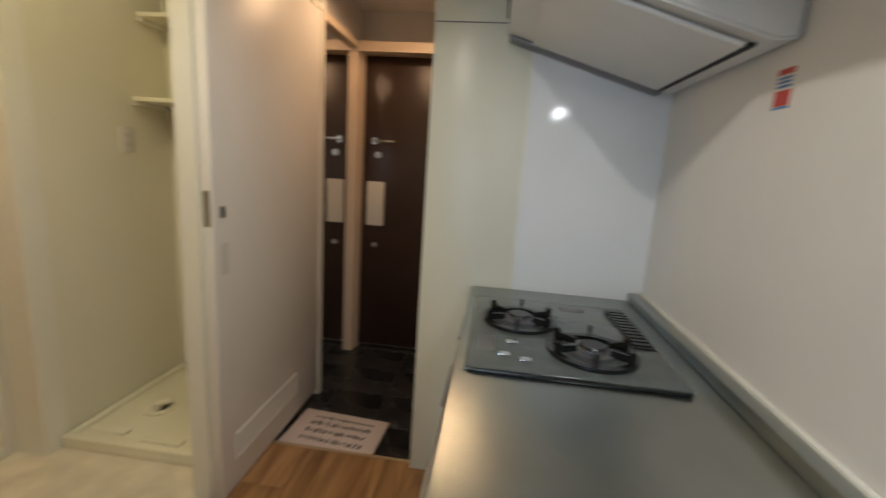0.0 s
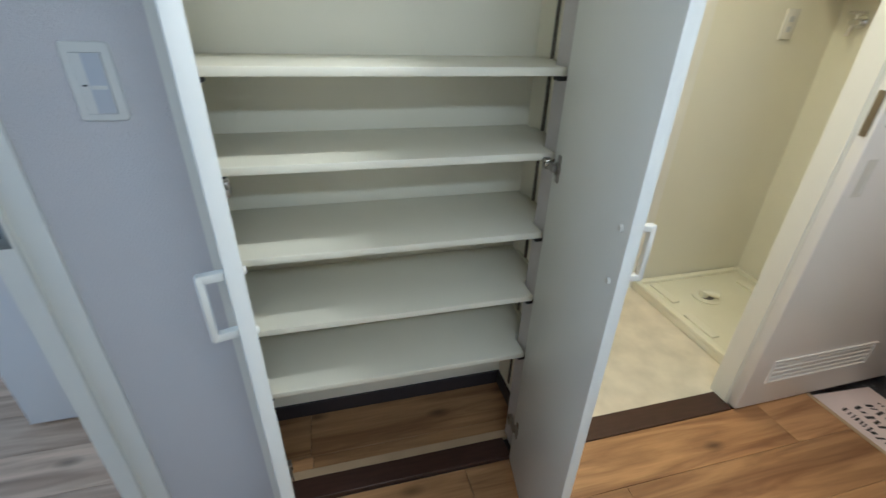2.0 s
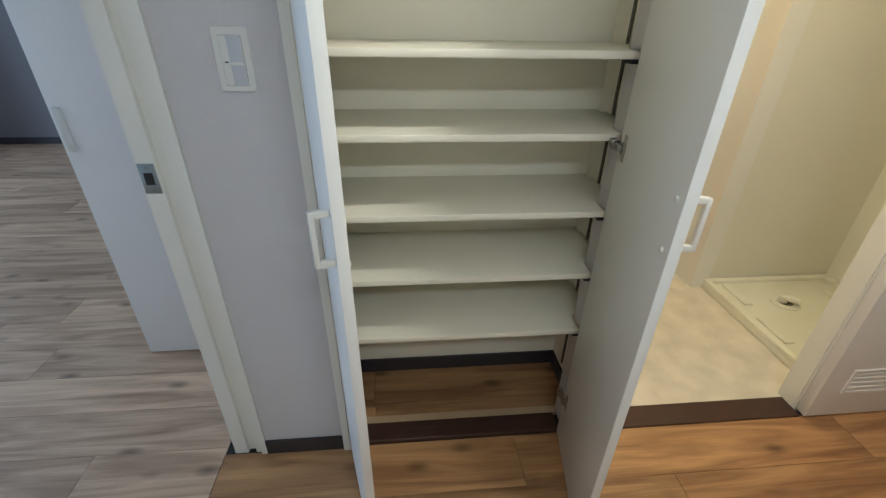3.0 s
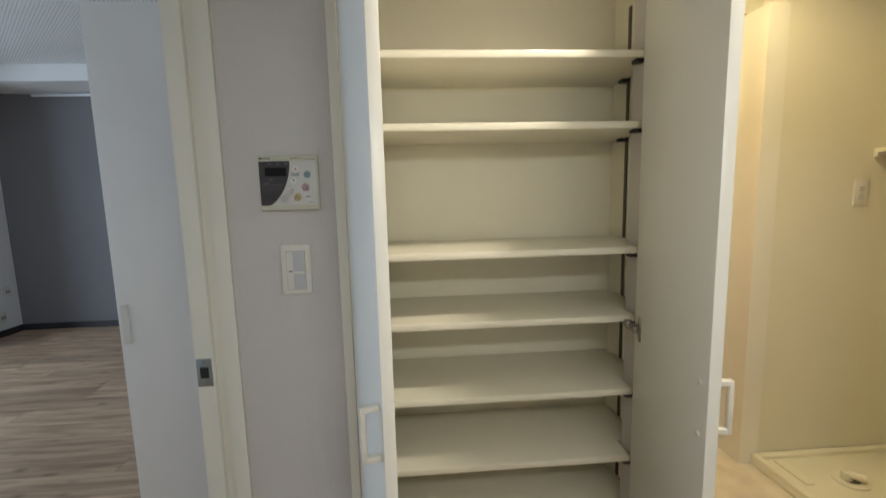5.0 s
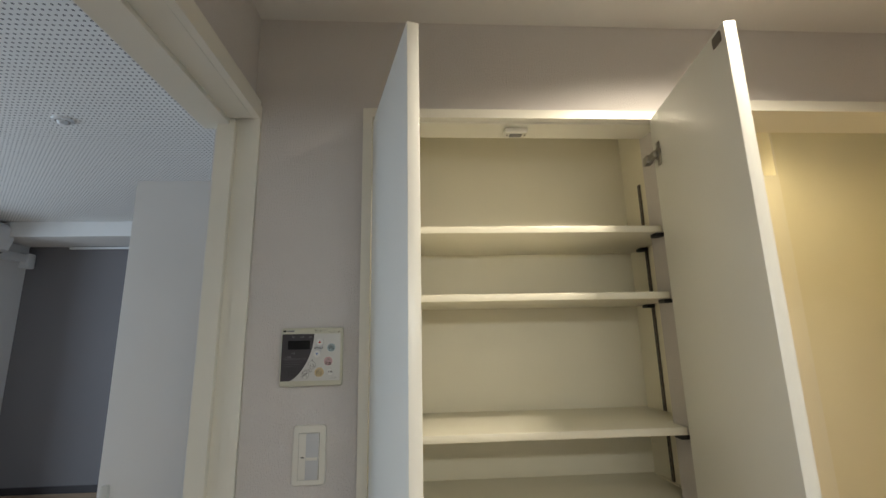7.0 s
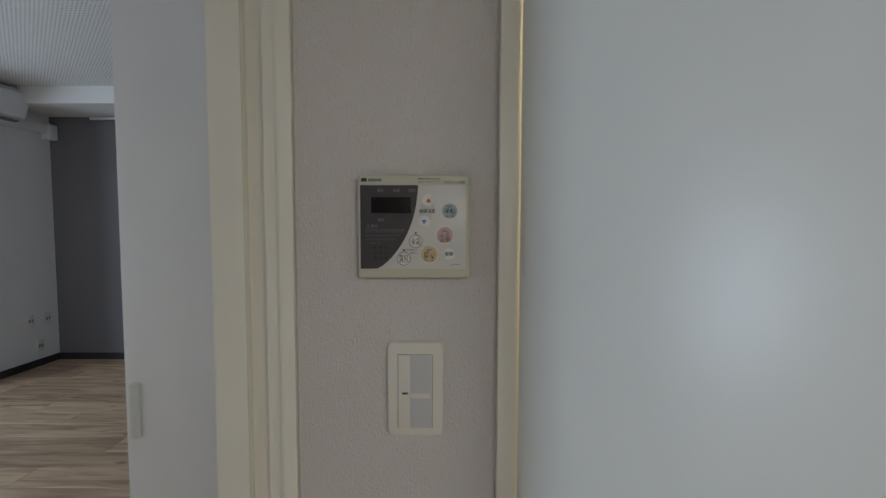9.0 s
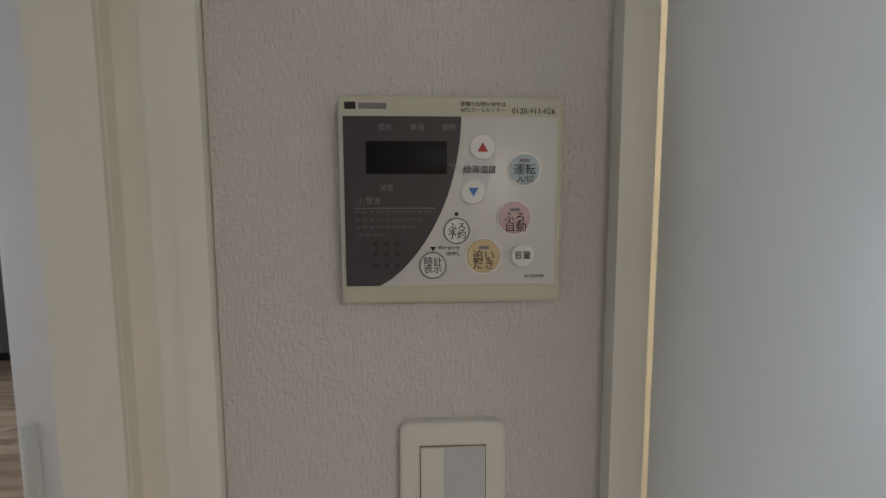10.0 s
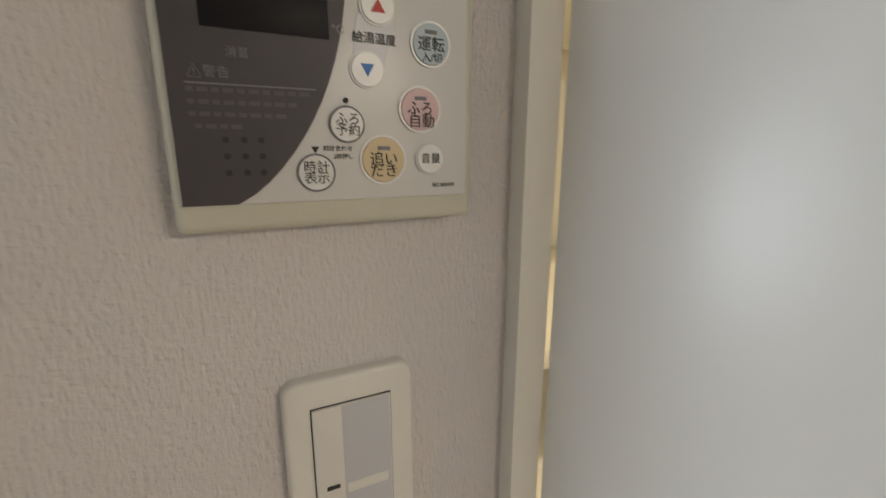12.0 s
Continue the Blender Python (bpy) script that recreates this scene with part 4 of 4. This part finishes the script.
part("side_gap", B(0.252, 0.264, 1.80, 2.32, -0.008, -0.001, m=mm), INK, hd, "dark gap along the wall")
part("control_panel", B(0.918, 0.926, 2.18, 2.37, 1.82, 1.90, bevel=0.002), BLACKPLASTIC, hd, "black control panel")
uc = thing("upper_cabinet", (0, 0, 0), "white kitchen upper cabinet over the worktop", "cabinet")
part("body", B(1.15, 1.508, 0.14, 1.68, 1.76, CEIL - 0.001, bevel=0.003), HOODPAINT, uc)
kl = thing("kitchen_light", (1.32, 0.85, 1.745), "slim white kitchen light under the cabinet", "lamp")
part("housing", B(-0.05, 0.05, -0.24, 0.24, -0.004, 0.0145, bevel=0.003), ACWHITE, kl)
stk = thing("warning_sticker", (1.5095, 1.79, 1.515), "red and white warning sticker with blue lines", "sticker")
part("sheet", B(-0.001, 0.0, -0.028, 0.028, -0.042, 0.042), PAPER, stk)
part("red_block", B(-0.0014, -0.001, -0.026, 0.026, -0.036, -0.004), REDINK, stk, "red printed block")
part("red_block", B(-0.0014, -0.001, -0.026, 0.026, 0.028, 0.040), REDINK, stk, "red printed block")
for z in (0.004, 0.013, 0.021):
    part("print_line", B(-0.0014, -0.001, -0.022, 0.022, z - 0.0025, z + 0.0025), BLUEINK, stk, "blue unreadable print")
part("print_line", B(-0.0014, -0.001, -0.028, 0.028, -0.042, -0.037), BLUEINK, stk)

tg = thing("blue_sticker", (0.8655, 1.62, 0.828), "small blue sticker on the worktop edge", "sticker")
part("sheet", B(-0.0012, 0.0005, -0.03, 0.03, -0.014, 0.014, bevel=0.0003), BLUETAPE, tg)

# ---- entrance ----
en = thing("door_1", (-0.005, 3.65, -0.03), "dark brown steel entrance door, closed", "door", kind=STRUCT)
part("panel", B(0.020, 0.86, 0.0, 0.045, 0.012, 2.012, bevel=0.003), DOORDARK, en)
lev = part("lever", tube(tube(tube(bmesh.new(), (0.10, 0.0, 1.475), (0.10, -0.012, 1.475), 0.024, n=24), (0.10, -0.01, 1.475), (0.10, -0.05, 1.475), 0.009), (0.09, -0.048, 1.475), (0.24, -0.048, 1.475), 0.009),
           CHROME, en, "satin lever handle")
part("thumb_turn", tube(tube(bmesh.new(), (0.125, 0.0, 1.385), (0.125, -0.010, 1.385), 0.022, n=24), (0.125, -0.01, 1.385), (0.125, -0.03, 1.385), 0.008), CHROME, en, "chrome thumb turn")
part("thumb_turn", tube(tube(bmesh.new(), (0.120, 0.0, 0.765), (0.120, -0.010, 0.765), 0.018, n=24), (0.120, -0.01, 0.765), (0.120, -0.03, 0.765), 0.008), CHROME, en, "chrome thumb turn")
part("letter_box", B(0.058, 0.178, -0.022, -0.001, 0.905, 1.205, bevel=0.003), PAPER, en, "pale letter box cover")
part("foot_plate", B(0.036, 0.86, -0.006, -0.001, 0.012, 0.024), NICKEL, en, "metal foot strip")
solid("trim_entry_frame", boxes((-0.034, 0.004, 3.54, 3.66, -0.034, 1.984), (0.0045, 0.016, 3.60, 3.70, -0.034, 1.984), (-0.034, 0.90, 3.54, 3.70, 1.985, 2.045)), FRAMETAN,
      "beige steel frame of the entrance door", "trim", STRUCT)
mi = thing("wall_mirror", (-0.030, 3.252, 0), "full-height mirror on the entrance wall", "mirror")
part("glass", B(-0.004, 0.0, -0.285, 0.285, -0.029, 2.0), MIRROR, mi, smooth=False)
solid("trim_mirror_head", B(-0.034, 0.0, 2.966, 3.539, 2.001, 2.04), FRAMETAN, "beige strip above the mirror", "trim", STRUCT)
mt = thing("door_mat", (0, 0, -0.029), "pale pink door mat with dark unreadable lettering", "mat")
mm = Matrix.Translation((0.247, 2.612, 0)) @ Matrix.Rotation(radians(-4), 4, "Z")
part("cloth", B(-0.232, 0.232, -0.142, 0.142, 0.0, 0.010, bevel=0.003, m=mm), MATCLOTH, mt)
rng = random.Random(4)
for row, y in enumerate((0.085, 0.034, -0.026, -0.088)):
    x = -0.15
    while x < 0.15:
        w = rng.uniform(0.004, 0.013)
        h = rng.uniform(0.008, 0.019)
        if row == 0:
            h *= 0.6
        part("print", B(x, x + w, y - h, y + h, 0.0101, 0.0112, m=mm @ Matrix.Translation((x, y, 0)) @ Matrix.Rotation(rng.uniform(-0.4, 0.4), 4, "Z") @ Matrix.Translation((-x, -y, 0))), INK, mt, smooth=False)
        x += w + rng.uniform(0.006, 0.016)

# ceiling lights
for nm, (x, y), z, g in (("hall", HALL_LIGHT, CEIL, (1.0, 0.85, 0.65)), ("entry", ENTRY_LIGHT, CEIL, (1.0, 0.6, 0.32))):
    dl = thing("downlight", (x, y, z), "round recessed ceiling downlight", "lamp", "ceiling downlights")
    part("ring", ring(bmesh.new(), (0, 0, -0.006), 0.040, 0.055, 0.0055), ACWHITE, dl)
wl = thing("washroom_light", (WASH_LIGHT[0], WASH_LIGHT[1], WASHCEIL), "round washroom ceiling light", "lamp")
part("base", tube(bmesh.new(), (0, 0, -0.02), (0, 0, 0), 0.13, 0.14, n=32), ACWHITE, wl)

# ---- floors in pieces ----
entry = solid("floor_entry", boxes((-0.14, 0.92, 2.437, 3.72, -0.09, -0.034)), GROUT, "black marble tiled entrance floor", "floor", STRUCT)
ME = mesh_of("tile", B(-0.1485, 0.1485, -0.1485, 0.1485, -0.004, 0.004, bevel=0.0008, seg=1), MARBLE)
for i in range(4):
    for j in range(4):
        ti = new("tile", ME)
        ti.parent = entry
        ti.location = (-0.055 + i * 0.30, 2.56 + j * 0.30, -0.034)
under = solid("floor", boxes((-3.95, 1.66, -5.2, 0.10, -0.06, -0.006), (0.0, 1.56, 0.10, 2.436, -0.06, -0.006), (-0.36, 0.0, 0.28, 1.24, -0.06, -0.002)), GROUT,
              "oak laminate plank floor", "floor", STRUCT)
PW, PL = 0.182, 1.21


def plank_row(mat, x0, x1, ya, yb, seed, top):
    """Planks along y between two ends, each joint shifted from row to row."""
    r = random.Random(seed)
    x = x0
    while x < x1 - 0.01:
        w = min(PW, x1 - x)
        y = ya - r.uniform(0.1, PL - 0.1)
        while y < yb:
            a, b = max(y, ya), min(y + PL, yb)
            if b - a > 0.02:
                p = new("plank", mesh_of("plank", B(-w / 2 + 0.0006, w / 2 - 0.0006, -(b - a) / 2 + 0.0006, (b - a) / 2 - 0.0006, -0.006, 0.0, bevel=0.0008, seg=1), mat))
                p.parent = under
                p.location = (x + w / 2, (a + b) / 2, top)
            y += PL
        x += w


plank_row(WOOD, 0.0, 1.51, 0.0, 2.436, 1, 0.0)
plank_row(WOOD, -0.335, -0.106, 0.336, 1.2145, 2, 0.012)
# living room planks: the hall's oak, window light painted in as paler tones
plank_row(DAYLITWOOD, -3.85, 1.56, -5.1, -0.001, 3, 0.0)
